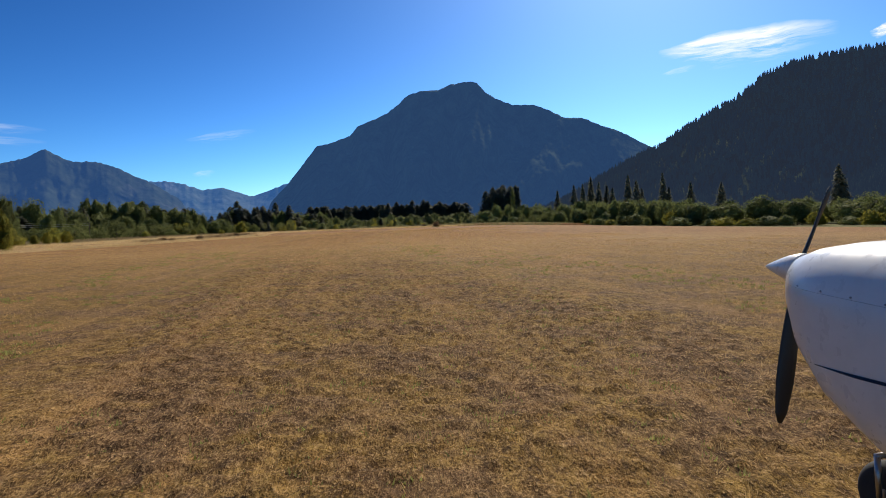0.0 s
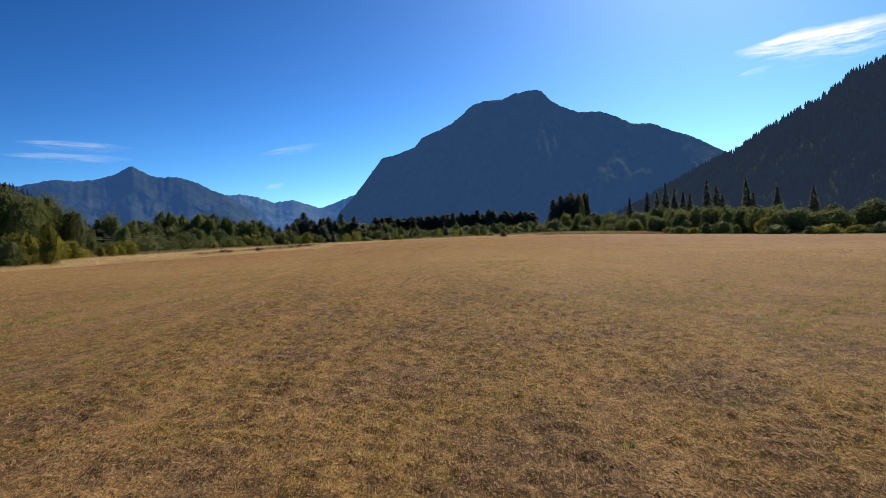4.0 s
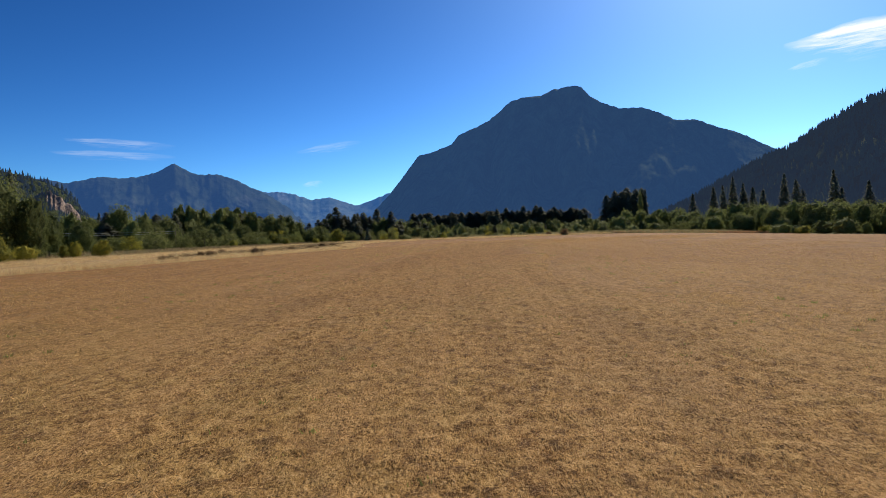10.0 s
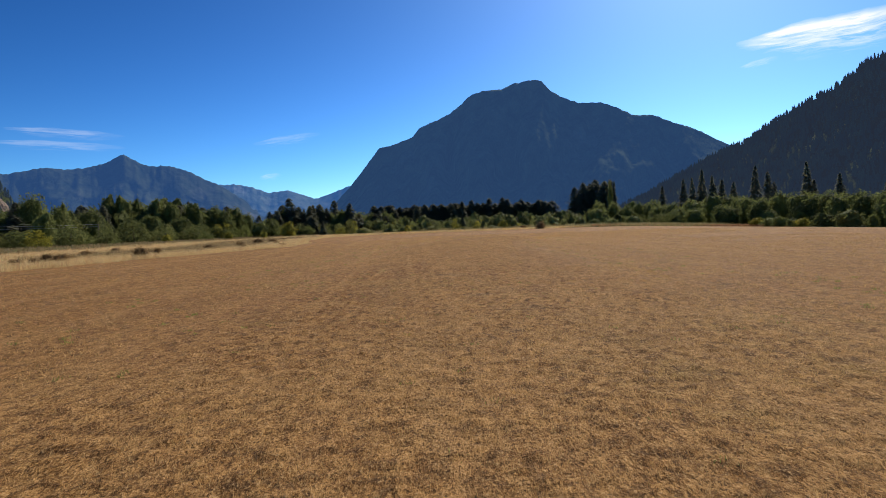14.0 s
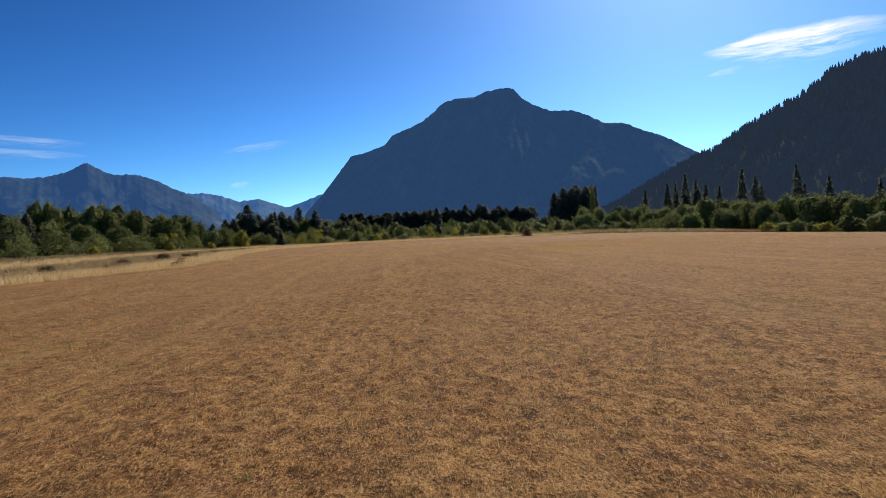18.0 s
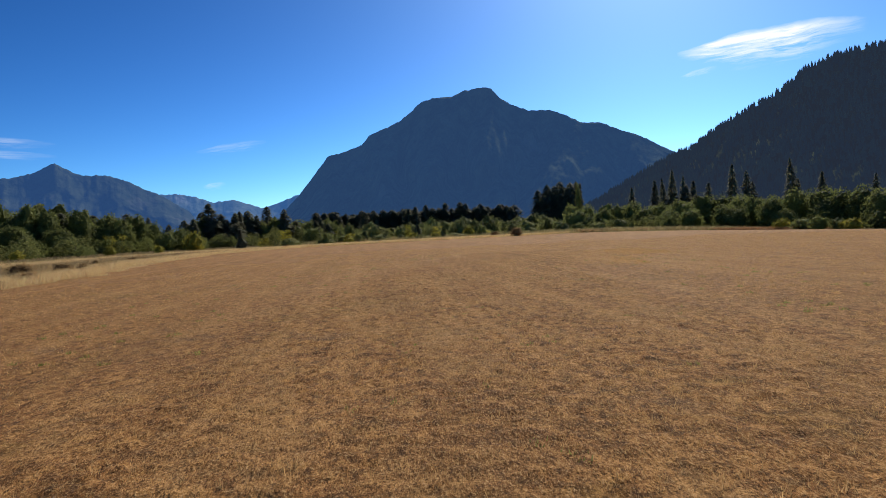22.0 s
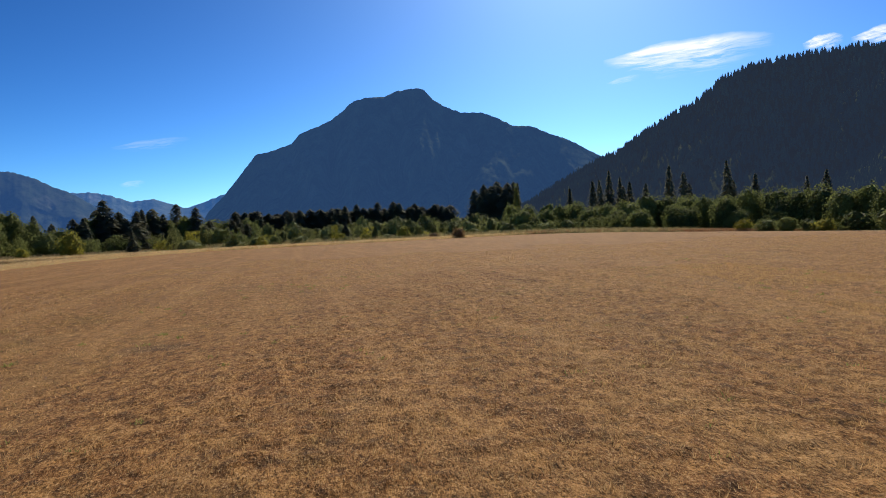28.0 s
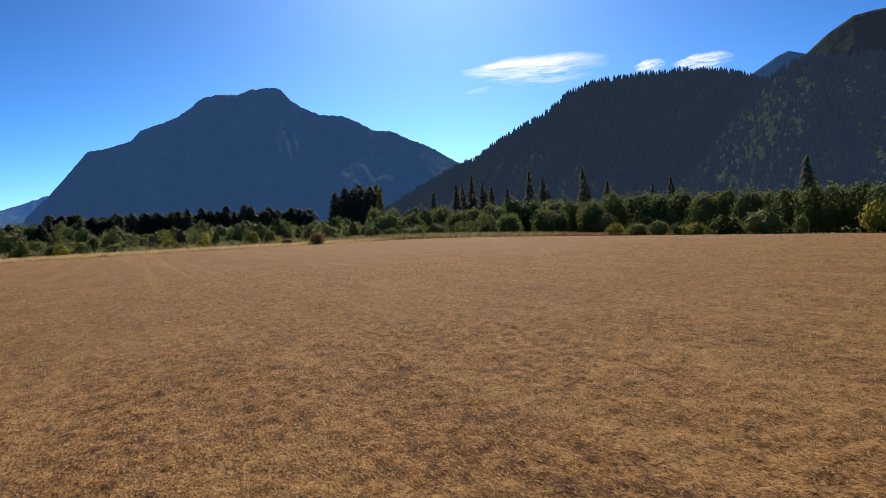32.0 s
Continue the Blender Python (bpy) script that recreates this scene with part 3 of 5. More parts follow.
def dome_crown(name, seed, high, wide, leaves, size, mat, belly=0.42, rough=1.0):
    """A rounded crown: dense leaves on a billowing dome that reaches almost to the ground, their faces turned outwards."""
    rng = np.random.default_rng(seed)
    d = rng.normal(size=(leaves, 3))
    d /= np.linalg.norm(d, axis=1, keepdims=True)
    billow = np.array([noise.noise((x * 1.7 + seed, y * 1.7, z * 1.7)) * 0.26 + noise.noise((x * 4.3, y * 4.3 + seed, z * 4.3)) * 0.17
                       + noise.noise((x * 9.0, y * 9.0, z * 9.0 + seed)) * 0.09 for x, y, z in d.tolist()])
    r = (1 + billow * rough) * (1 - 0.22 * rng.random(leaves) ** 2.5)
    up = np.where(d[:, 2] > 0, high * (1 - belly), high * belly)
    p = np.stack([d[:, 0] * wide * 0.5 * r, d[:, 1] * wide * 0.5 * r, high * belly + d[:, 2] * up * r], -1)
    keep = p[:, 2] > 0.05
    p, q = p[keep], (d + rng.normal(0, 0.6, (leaves, 3)))[keep]
    p[:, 2] *= high / p[:, 2].max()
    v, f = cards(p, q, size, rng, 1.0)
    # added solid core: blocks the sun, keeps the near side and gaps dark
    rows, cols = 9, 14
    shade_core = []
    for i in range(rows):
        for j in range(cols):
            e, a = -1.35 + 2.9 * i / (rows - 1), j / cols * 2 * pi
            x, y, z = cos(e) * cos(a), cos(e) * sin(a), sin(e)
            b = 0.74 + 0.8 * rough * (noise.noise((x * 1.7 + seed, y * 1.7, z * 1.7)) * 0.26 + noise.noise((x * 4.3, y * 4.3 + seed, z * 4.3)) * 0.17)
            shade_core.append((x * wide * 0.5 * b, y * wide * 0.5 * b, max(0.02, high * belly + z * (high * (1 - belly) if z > 0 else high * belly) * b)))
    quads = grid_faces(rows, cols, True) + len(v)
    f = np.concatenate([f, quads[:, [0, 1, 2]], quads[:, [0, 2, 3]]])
    return mesh_of(name, np.concatenate([v, np.array(shade_core)]), f, [mat])


def fir_crown(name, seed, high, wide, sprays, mat, full=0.0):
    """Many drooping needle sprays round an uneven cone; a full crown keeps its width higher up."""
    rng = np.random.default_rng(seed)
    t = rng.random(sprays) ** 1.25
    a = rng.random(sprays) * 2 * pi
    shape = (1 - t) ** 0.85 * (1 - full) + np.sqrt(np.maximum(0, 1 - t ** 2.2)) * full
    lump = np.array([noise.noise((cos(x) * 1.6, sin(x) * 1.6, z * 7.0 + seed)) for x, z in zip(a, t)])
    tier = 0.95 + 0.05 * np.cos(t * (34 + seed % 5) * pi)
    reach = wide * 0.5 * shape * (0.86 + 0.6 * lump) * tier + 0.12
    f = rng.uniform(0.35, 1.05, sprays) ** 0.5
    r = reach * f
    out = np.stack([np.cos(a), np.sin(a), np.zeros(sprays)], -1)
    side = np.stack([-np.sin(a), np.cos(a), np.zeros(sprays)], -1)
    z = high * (0.03 + 0.95 * t) - r * 0.25
    c = out * r[:, None]
    c[:, 2] = np.maximum(z, 0.1)
    ln = (0.38 + 0.30 * reach * rng.uniform(0.5, 1.2, sprays))[:, None]
    w = ln * rng.uniform(0.3, 0.6, (sprays, 1))
    up = np.array([[0, 0, 1.0]])
    droop = rng.uniform(0.5, 1.5, (sprays, 1))
    p = np.stack([c - out * ln * 0.6 + up * ln * 0.15, c + side * w - up * w * 0.7, c + out * ln - up * ln * droop, c - side * w - up * w * 0.7], 1).reshape(-1, 3)
    p[:, 2] = np.maximum(p[:, 2], 0.05)
    k = np.arange(sprays)[:, None] * 4
    faces = np.concatenate([k + np.array([[0, 1, 2]]), k + np.array([[0, 2, 3]])], 0)
    v = np.concatenate([p, np.array([[0.16, 0, high * 0.94], [-0.13, 0.13, high * 0.94], [0, -0.16, high * 0.94], [0, 0, high]])])
    n = len(p)
    faces = np.concatenate([faces, np.array([[n, n + 1, n + 3], [n + 1, n + 2, n + 3], [n + 2, n, n + 3]])])
    return mesh_of(name, v, faces, [mat])


def trunk_mesh(name, high, thick, seed, limbs=5):
    """A tapered, slightly crooked trunk with a few limbs."""
    rng = random.Random(seed)
    v, f = [], []

    def tube(p0, p1, r0, r1, bends=4, sides=7):
        k = len(v)
        axis = (Vector(p1) - Vector(p0))
        side = axis.orthogonal().normalized()
        other = axis.cross(side).normalized()
        for i in range(bends + 1):
            t = i / bends
            c = Vector(p0) + axis * t + (side * rng.uniform(-1, 1) + other * rng.uniform(-1, 1)) * axis.length * (0.015 if 0 < i < bends else 0)
            r = r0 + (r1 - r0) * t
            for s in range(sides):
                q = c + (side * cos(s / sides * 2 * pi) + other * sin(s / sides * 2 * pi)) * r
                v.append(tuple(q))
        for i in range(bends):
            for s in range(sides):
                a, b = k + i * sides + s, k + i * sides + (s + 1) % sides
                f.append((a, b, b + sides, a + sides))

    tube((0, 0, -0.4), (0, 0, high), thick, thick * 0.25)
    for i in range(limbs):
        a = i * 2.4
        z = high * rng.uniform(0.35, 0.8)
        ln = high * rng.uniform(0.2, 0.38)
        tube((0, 0, z), (cos(a) * ln, sin(a) * ln, z + ln * 0.7), thick * 0.4, thick * 0.1, 3, 5)
    return mesh_of(name, v, f, [BARK], smooth=True)


def plant(name, trunk, crown, label, category, group):
    """A plant at its base point: an empty with trunk and crown below it."""
    ob = new(name)
    child("trunk", trunk, ob)
    child("crown", crown, ob)
    return tagged(ob, label, category, group)


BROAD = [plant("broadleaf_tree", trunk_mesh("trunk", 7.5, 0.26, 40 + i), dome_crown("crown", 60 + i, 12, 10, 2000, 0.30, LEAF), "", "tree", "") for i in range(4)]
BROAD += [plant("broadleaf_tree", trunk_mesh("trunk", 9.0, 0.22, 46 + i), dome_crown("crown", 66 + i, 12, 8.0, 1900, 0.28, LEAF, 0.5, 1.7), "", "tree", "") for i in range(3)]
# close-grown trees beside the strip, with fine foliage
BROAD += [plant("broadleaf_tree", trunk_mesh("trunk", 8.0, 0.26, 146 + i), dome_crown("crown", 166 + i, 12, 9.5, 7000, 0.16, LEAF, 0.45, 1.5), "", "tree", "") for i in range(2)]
# a slim pale poplar
BROAD += [plant("poplar", trunk_mesh("trunk", 10.0, 0.2, 150, 0), dome_crown("crown", 170, 12, 8.0, 1500, 0.22, PALE_LEAF, 0.5), "", "tree", "")]
WILLOW = [plant("willow_tree", trunk_mesh("trunk", 3.5, 0.14, 50 + i), lobed_crown("crown", 80 + i, 7, 8, 0.08, 30, 1400, 0.22, m, 0.45), "", "tree", "")
          for i, m in enumerate((PALE_LEAF, PALE_LEAF, GOLD_LEAF, LEAF))]
SHRUB = [plant("shrub", trunk_mesh("trunk", 1.4, 0.07, 30 + i, 6), dome_crown("crown", 100 + i, 4, 6, 850, 0.21, m, 0.35, 1.5), "", "shrub", "")
         for i, m in enumerate((LEAF, PALE_LEAF, LEAF, GOLD_LEAF, PALE_LEAF, BROWN_LEAF))]
SHRUB += [plant("shrub", trunk_mesh("trunk", 1.6, 0.07, 130 + i, 7), dome_crown("crown", 180 + i, 4, 5, 5000, 0.085, m, 0.4, 1.7), "", "shrub", "")
          for i, m in enumerate((GOLD_LEAF, LEAF, GOLD_LEAF))]
FIR = [plant("fir_tree", trunk_mesh("trunk", 19, 0.28, 20 + i, 0), fir_crown("crown", 120 + i, 20, 6.0, 900, NEEDLE, (0.0, 0.15, 0.3, 0.55, 0.7, 0.85)[i]), "", "tree", "") for i in range(6)]
# plantation firs: dense, grown into one another
FIR += [plant("fir_tree", trunk_mesh("trunk", 18, 0.28, 220 + i, 0), fir_crown("crown", 230 + i, 20, 6.4, 1000, NEEDLE, 0.4), "", "tree", "") for i in range(3)]
SIZES = {"broad": (12.0, 10.0), "willow": (7.0, 8.0), "shrub": (4.0, 6.0), "fir": (20.0, 4.9)}
KINDS = {"broad": BROAD, "willow": WILLOW, "shrub": SHRUB, "fir": FIR}
used = set()


def stand(kind, rows, label, group, pick=None, seed=0):
    """Stands one plant of the kind at each row of x, y, height, width."""
    rng = random.Random(seed)
    h0, w0 = SIZES[kind]
    for x, y, h, w in rows:
        src = KINDS[kind][pick[rng.randrange(len(pick))] if pick else rng.randrange(len(KINDS[kind]))]
        m = pose(x, y, float(ground_height(x)) - 0.05, rng.uniform(-2, 2), rng.uniform(-2, 2), rng.uniform(0, 360)) @ Matrix.Diagonal((w / w0, w / w0 * rng.uniform(0.85, 1.15), h / h0, 1))
        if src.name in used:
            ob = copy_thing(src, m @ Matrix.Diagonal((1 / src.scale[0], 1 / src.scale[1], 1 / src.scale[2], 1)))
        else:
            used.add(src.name)
            ob = src
            ob.matrix_basis = m
        tagged(ob, label, "", group)


def between(points, gap, high, wide, seed, depth=4.0, least=0.75):
    """Rows of plants along a line of points, gap metres apart, jittered."""
    rng = random.Random(seed)
    rows = []
    for (x0, y0), (x1, y1) in zip(points, points[1:]):
        n = max(1, round(hypot(x1 - x0, y1 - y0) / gap))
        for i in range(n):
            t = (i + rng.uniform(-0.3, 0.3)) / n
            rows.append((x0 + (x1 - x0) * t + rng.uniform(-depth, depth), y0 + (y1 - y0) * t + rng.uniform(-depth, depth),
                         high * rng.uniform(least, 1.2), wide * rng.uniform(least + 0.05, 1.25)))
    return rows


def canopy(line, gap, wide, seed, depth, low=0.72):
    """Rows of plants along a line of (x, y, height), a little lower than the tallest trees there."""
    rng = random.Random(seed)
    rows = []
    for (x0, y0, h0), (x1, y1, h1) in zip(line, line[1:]):
        n = max(1, round(hypot(x1 - x0, y1 - y0) / gap))
        for i in range(n):
            t = (i + rng.uniform(-0.3, 0.3)) / n
            h = (h0 + (h1 - h0) * t) * rng.uniform(low, 1.0)
            rows.append((x0 + (x1 - x0) * t + rng.uniform(-depth, depth), y0 + (y1 - y0) * t + rng.uniform(-depth, depth), h, wide * rng.uniform(0.8, 1.25) * (0.6 + h * 0.03)))
    return rows


TALL_CONIFERS_LEFT = [(-223, 226, 40.5, 11), (-203.6, 217.8, 32.6, 9), (-203.3, 221.8, 34, 9), (-219, 248, 33.5, 9), (-212, 219, 27, 10), (-217, 226, 32, 10), (-207, 228, 26, 9), (-212, 236, 25, 9), (-205, 241, 21, 8), (-200, 238, 17, 8), (-226, 219, 33, 11), (-232, 222, 35, 11), (-240, 214, 31, 12), (-221, 213, 25, 11)]
NEAR_BROADLEAF = [(-99.5, 125.5, 15.2, 11), (-95.0, 128.6, 11.6, 6.0), (-97.2, 118.5, 13.5, 9.0), (-103.0, 119.5, 15.5, 10), (-110.2, 148.7, 9.6, 6.5), (-139.3, 191.5, 9.1, 7.0)]
BROADLEAF_LEFT = [(-181, 243, 14.6, 12), (-186, 240, 17.0, 11), (-162.6, 236.9, 18.3, 11), (-153.7, 237.3, 15.5, 9.8), (-173.5, 241.1, 12.6, 10.4), (-155.7, 254.3, 13.3, 13), (-168.5, 281.8, 20.8, 10.4), (-164.6, 284.3, 20, 11.6), (-162.7, 291.4, 20, 11.8), (-154.3, 290.5, 18.6, 11.6), (-149.1, 293.5, 16.9, 11), (-147.1, 305.9, 15.6, 12), (-141.8, 308.5, 13.3, 10.8), (-150.6, 227.2, 10.9, 9.4), (-145.6, 272.5, 11.6, 11.9), (-141.3, 286.3, 10.2, 11.2), (-139.6, 320.6, 10.6, 10.5)]
PALE_SHRUBS_LEFT = [(-133.3, 215.1, 7.8, 10.3), (-134, 244.5, 8.1, 11), (-131.7, 228.2, 5.9, 6.8), (-131.1, 257.7, 6.3, 8.5), (-129.3, 275.7, 6.2, 10.6), (-132.5, 301.9, 6.4, 10.4), (-131.9, 313.1, 5.8, 9), (-133.4, 334.3, 7, 11.5), (-121.9, 268.2, 3.1, 5.6), (-132.8, 203.1, 4.6, 7)]
MIDDLE_CONIFERS = [(-119.3, 348.3, 19, 9.7), (-121.2, 336.6, 12, 6.8), (-115.4, 355.2, 12.2, 7.7), (-112.2, 372.3, 16.4, 8.7), (-110.3, 394, 19.4, 7.4), (-108.7, 347, 10, 6.9), (-111.4, 383.1, 12.7, 8.4), (-117.4, 354.4, 14.7, 7.7), (-128.2, 360.8, 16.2, 8.6)]
MIDDLE_BROADLEAF = [(-101.4, 417.3, 13.3, 18.5), (-108.8, 404.9, 10.1, 11.5), (-92, 429.9, 10.7, 13.6), (-115, 312, 8.5, 10.3), (-117.2, 305.5, 7.5, 9.2), (-155, 295, 19.3, 16.8), (-155, 307.1, 19.6, 15), (-144.5, 301.9, 16.8, 12), (-140.3, 310.3, 15.4, 13.2), (-134.4, 319.2, 15, 13.5), (-158.1, 286.7, 14.3, 11.8), (-160.4, 278.6, 13.3, 11.5), (-133.9, 308.2, 13.3, 10.6), (-132.4, 325.9, 12.3, 10.2)]
MIDDLE_SHRUBS = [(-72.5, 393, 6.9, 10.8), (-64, 384.4, 5.9, 8.7), (-54.4, 365.6, 6.9, 8.1), (-38.4, 317.1, 4.3, 7.5), (-32.8, 312.5, 4.4, 7.7), (-43.8, 321.5, 3.7, 6.8), (-80, 401.8, 6.2, 9.3), (-85.8, 338.7, 6.1, 7.5), (-91.2, 337.1, 5.4, 6.5)]
FRONT_SHRUBS = [(-24.7, 312.9, 4.4, 8.6), (-18.6, 333, 4.8, 10.3), (-10.6, 337.9, 4.6, 9.6), (-2.7, 337.6, 4.7, 9.6), (3.1, 327.1, 3.8, 9.2), (11.8, 346.3, 4.1, 10), (14.7, 325.7, 2.9, 8.3), (-14.8, 293, 3.4, 5.8), (-9.5, 287.9, 2.8, 5.7)]
DARK_CONIFERS = [(-100.4, 469, 18.8, 11.4), (-91.8, 470.8, 17.8, 10.6), (-83, 472.4, 18.9, 11.4), (-72.7, 464, 18.8, 11.1), (-64, 465.2, 19.1, 11.1), (-56.4, 466, 19.5, 11.1), (-48.3, 466.8, 19.9, 11.1), (-40.2, 467.4, 21, 11.1), (-32.6, 472.8, 22.3, 12), (-24.8, 478, 23.7, 12.9), (-16.5, 478, 23.3, 12.9), (-8.3, 477.9, 22.2, 12.9), (-0.4, 477.6, 21.8, 12.9), (7.4, 477.2, 20.7, 12.9), (13.6, 466.7, 17.8, 11.1)]
TALL_CLUMP = [(37.1, 494.3, 27.8, 10.4), (42.3, 493.5, 31.1, 10.4), (46.9, 492.8, 30.2, 10.4), (51.7, 492, 33.1, 11.2), (55.7, 486.1, 31.8, 10.3), (60.8, 490.2, 32.9, 8.8), (38, 484, 23.5, 9.4), (52.5, 483.7, 25.1, 10.2), (62.5, 487.8, 31.9, 4)]
ROUND_BUSH = [(21.4, 299.2, 7.6, 9.4), (23.9, 293.6, 4.6, 4.8), (15, 295.3, 4.4, 5.2), (24.8, 288.3, 3.2, 5.1)]
RIGHT_MIXED = [(44.4, 355.6, 9.9, 10.6), (52.6, 363.9, 12.2, 9.9), (56.9, 357.5, 12.9, 10.3), (52.5, 327.5, 9.4, 9.6), (58.8, 330.7, 11, 10.8), (56, 310.6, 8.1, 9), (69.9, 337.5, 12.6, 12.2), (80.3, 344.2, 15.2, 12.7), (86.9, 341.4, 14.4, 12.7), (91.2, 334, 13.4, 12), (67.8, 295.2, 8.5, 9.5), (60.2, 303.7, 7.4, 8.8), (94.2, 327.1, 12, 11.7), (93.8, 316.1, 12.2, 10.8)]
RIGHT_FIRS = [(94.2, 480.7, 27.5, 6.5), (105, 470, 31, 7), (124.3, 494.8, 39, 9), (129, 490, 34, 8), (127, 480, 28, 8), (118, 492, 33, 8), (136, 492, 31, 8), (139.1, 443.6, 36, 7), (142.6, 432.4, 31, 7), (147, 436, 25, 6), (153.2, 408.2, 34, 8), (157, 412, 24, 7), (178, 425, 28, 7), (190, 402, 24, 7), (230, 344, 31, 8), (236, 350, 26, 8), (131, 455, 27, 7), (172, 366, 24, 6)]
RIGHT_WALL = [(75.5, 282.8, 10.3, 6.8), (83.4, 283.5, 12.9, 9.8), (85.9, 275.5, 12.4, 9.5), (87.1, 268.3, 11.4, 8.2), (87.7, 261.3, 11.6, 8.6), (84.8, 250.5, 10, 7.5), (88.3, 247.2, 11, 7.5), (84.3, 237.1, 9.9, 7), (87.1, 234.1, 9.4, 7.3), (85.3, 228.5, 9.6, 6.8), (84.2, 222.1, 9.7, 7), (84.8, 218.2, 9.5, 7.2), (84.6, 213.4, 9.2, 7.5), (84.1, 208.9, 8.6, 7.3), (84.2, 205.1, 8.1, 7.7), (84.3, 201.1, 7.5, 7.6), (76.1, 294.2, 11.3, 7.9), (77.5, 305, 12.1, 7.6)]
RIGHT_BUSHES = [(63.5, 239.8, 3.3, 4.6), (65, 236, 2.7, 3.5), (66, 232.4, 2.5, 4.2), (70, 228.7, 3.9, 6.7), (72.8, 223, 4.8, 8.1), (75.2, 217.3, 3.5, 2.9), (62.6, 253, 2.9, 4.1), (64, 247, 3, 5.4), (80.4, 207.3, 5.4, 5.9), (78.4, 199.4, 3.4, 5.6), (77.4, 193.2, 2.9, 6.5)]
BIG_BUSHES_LEFT = [(-56.0, 71.0, 4.3, 5.2), (-52.1, 70.3, 5.2, 3.0), (-53.3, 66.3, 3.4, 3.6), (-58.6, 69.4, 3.6, 4.2)]
LEFT_BUSHES = [(-75.6, 103.3, 3.7, 4.6), (-87.8, 127.6, 2.3, 2.1), (-82.7, 124.1, 2.8, 2.5), (-81.6, 128.9, 3, 2.8), (-69.8, 92, 4.3, 5.6), (-88.8, 136, 2.2, 2), (-82.6, 114.7, 2.3, 4.2), (-77.5, 101.3, 5, 5.5)]
WOOD_LEFT = [(-158.1, 221.4, 11.9), (-162.4, 237.1, 16.7), (-157.2, 241, 15.1), (-157.4, 253.1, 13.3), (-165.8, 277.6, 19), (-162.6, 285.6, 19.2), (-155.4, 292.2, 17.6), (-148.2, 299.6, 15.5), (-142.5, 308.2, 13.8), (-139.6, 320.6, 10.6), (-133.3, 334.4, 11.8)]
WOOD_MIDDLE = [(-166.8, 279.8, 15.8), (-164.1, 285.8, 14.8), (-161.1, 290.6, 13.7), (-159.9, 297.7, 18.1), (-155.1, 301, 18.9), (-149.5, 308.2, 16.9), (-141.2, 315.5, 14.7), (-135, 324.5, 13.9), (-132.9, 331.2, 10.4), (-127.3, 339.4, 10.7), (-121.3, 345.3, 13.4), (-117.4, 354.4, 15), (-113.3, 363.4, 12), (-110.5, 375, 14.8), (-107.1, 389.7, 11.2), (-99, 407.6, 12.1), (-90.9, 425, 10.5), (-78.7, 427.5, 9.4)]
WOOD_FAR = [(-128.1, 351, 13.9), (-122.8, 353.6, 14.9), (-119.4, 360.7, 11.6), (-116.7, 367.3, 16.2), (-113.5, 368.6, 17.7), (-111.6, 374.7, 13.9), (-108.3, 381.3, 12.3), (-103.9, 382.9, 13.9), (-99.7, 384.2, 16.9), (-96.6, 388.3, 11.6), (-91.4, 392, 12.5), (-84.7, 398.9, 11), (-82.6, 414.9, 15.4), (-78, 426.1, 12.1)]
WOOD_RIGHT = [(44.4, 365.9, 8.8), (53.7, 363.6, 11.2), (58.9, 348.5, 10.5), (65.9, 342.1, 11.6), (75.3, 342.9, 13.3), (86.4, 342.8, 14), (93.8, 335, 12.9), (99.1, 324.6, 11.6), (100.6, 312.5, 13.3), (104, 299, 13.3), (99.4, 278.2, 12), (96.3, 262.2, 10)]

stand("fir", TALL_CONIFERS_LEFT, "tall dark fir at the edge of the wood", "tall firs", seed=1)
stand("broad", NEAR_BROADLEAF, "dark dense broadleaf tree beside the meadow", "broadleaf trees", (7, 8), seed=41)
stand("broad", [(x, y, h * 0.95, w * 0.85) for x, y, h, w in BROADLEAF_LEFT], "full green broadleaf tree beside the meadow", "broadleaf trees", (4, 5, 6, 0, 1), seed=2)
stand("willow", PALE_SHRUBS_LEFT, "pale green willow bush at the wood's edge", "willow bushes", seed=3)
stand("fir", MIDDLE_CONIFERS, "dark green spruce among lower trees", "spruces", seed=4)
stand("broad", [(x, y, h * 0.95, w * 0.9) for x, y, h, w in MIDDLE_BROADLEAF], "rounded green broadleaf tree at the wood's edge", "broadleaf trees", (4, 5, 6, 1, 2), seed=5)
stand("willow", MIDDLE_SHRUBS, "yellow-green bush behind the dry grass", "willow bushes", seed=6)
stand("shrub", FRONT_SHRUBS, "low olive green shrub behind the airstrip", "shrub belt", (1, 4, 0), seed=7)
stand("fir", [(x + 3 * sin(x), y + 5 * cos(x), h * 0.9, w * 0.8) for x, y, h, w in DARK_CONIFERS], "dark fir in a dense plantation row", "dark fir row", (6, 7, 8), seed=8)
stand("fir", [(x, y, h, w * 1.15) for x, y, h, w in TALL_CLUMP], "tall dark fir in a close clump", "fir clump", (6, 7, 4), seed=9)
stand("broad", [(54.9, 451.9, 28.9, 4.4)], "slim pale green poplar before dark firs", "poplars", (9,), seed=42)
stand("shrub", ROUND_BUSH, "dark round bush at the field's end", "round bushes", (0, 2), seed=10)
stand("broad", [(x, y, h, w * 0.92) for x, y, h, w in RIGHT_MIXED], "rounded olive green tree below the hill", "broadleaf trees", (0, 1, 2, 3), seed=11)
stand("fir", [(x, y, h, w * 1.2) for x, y, h, w in RIGHT_FIRS], "tall slender dark fir below the hill", "tall firs", (0, 1, 2), seed=12)
stand("broad", [(x, y, h, w * 1.0) for x, y, h, w in RIGHT_WALL], "bushy green tree bordering the field", "field border trees", (0, 1, 2, 3), seed=13)
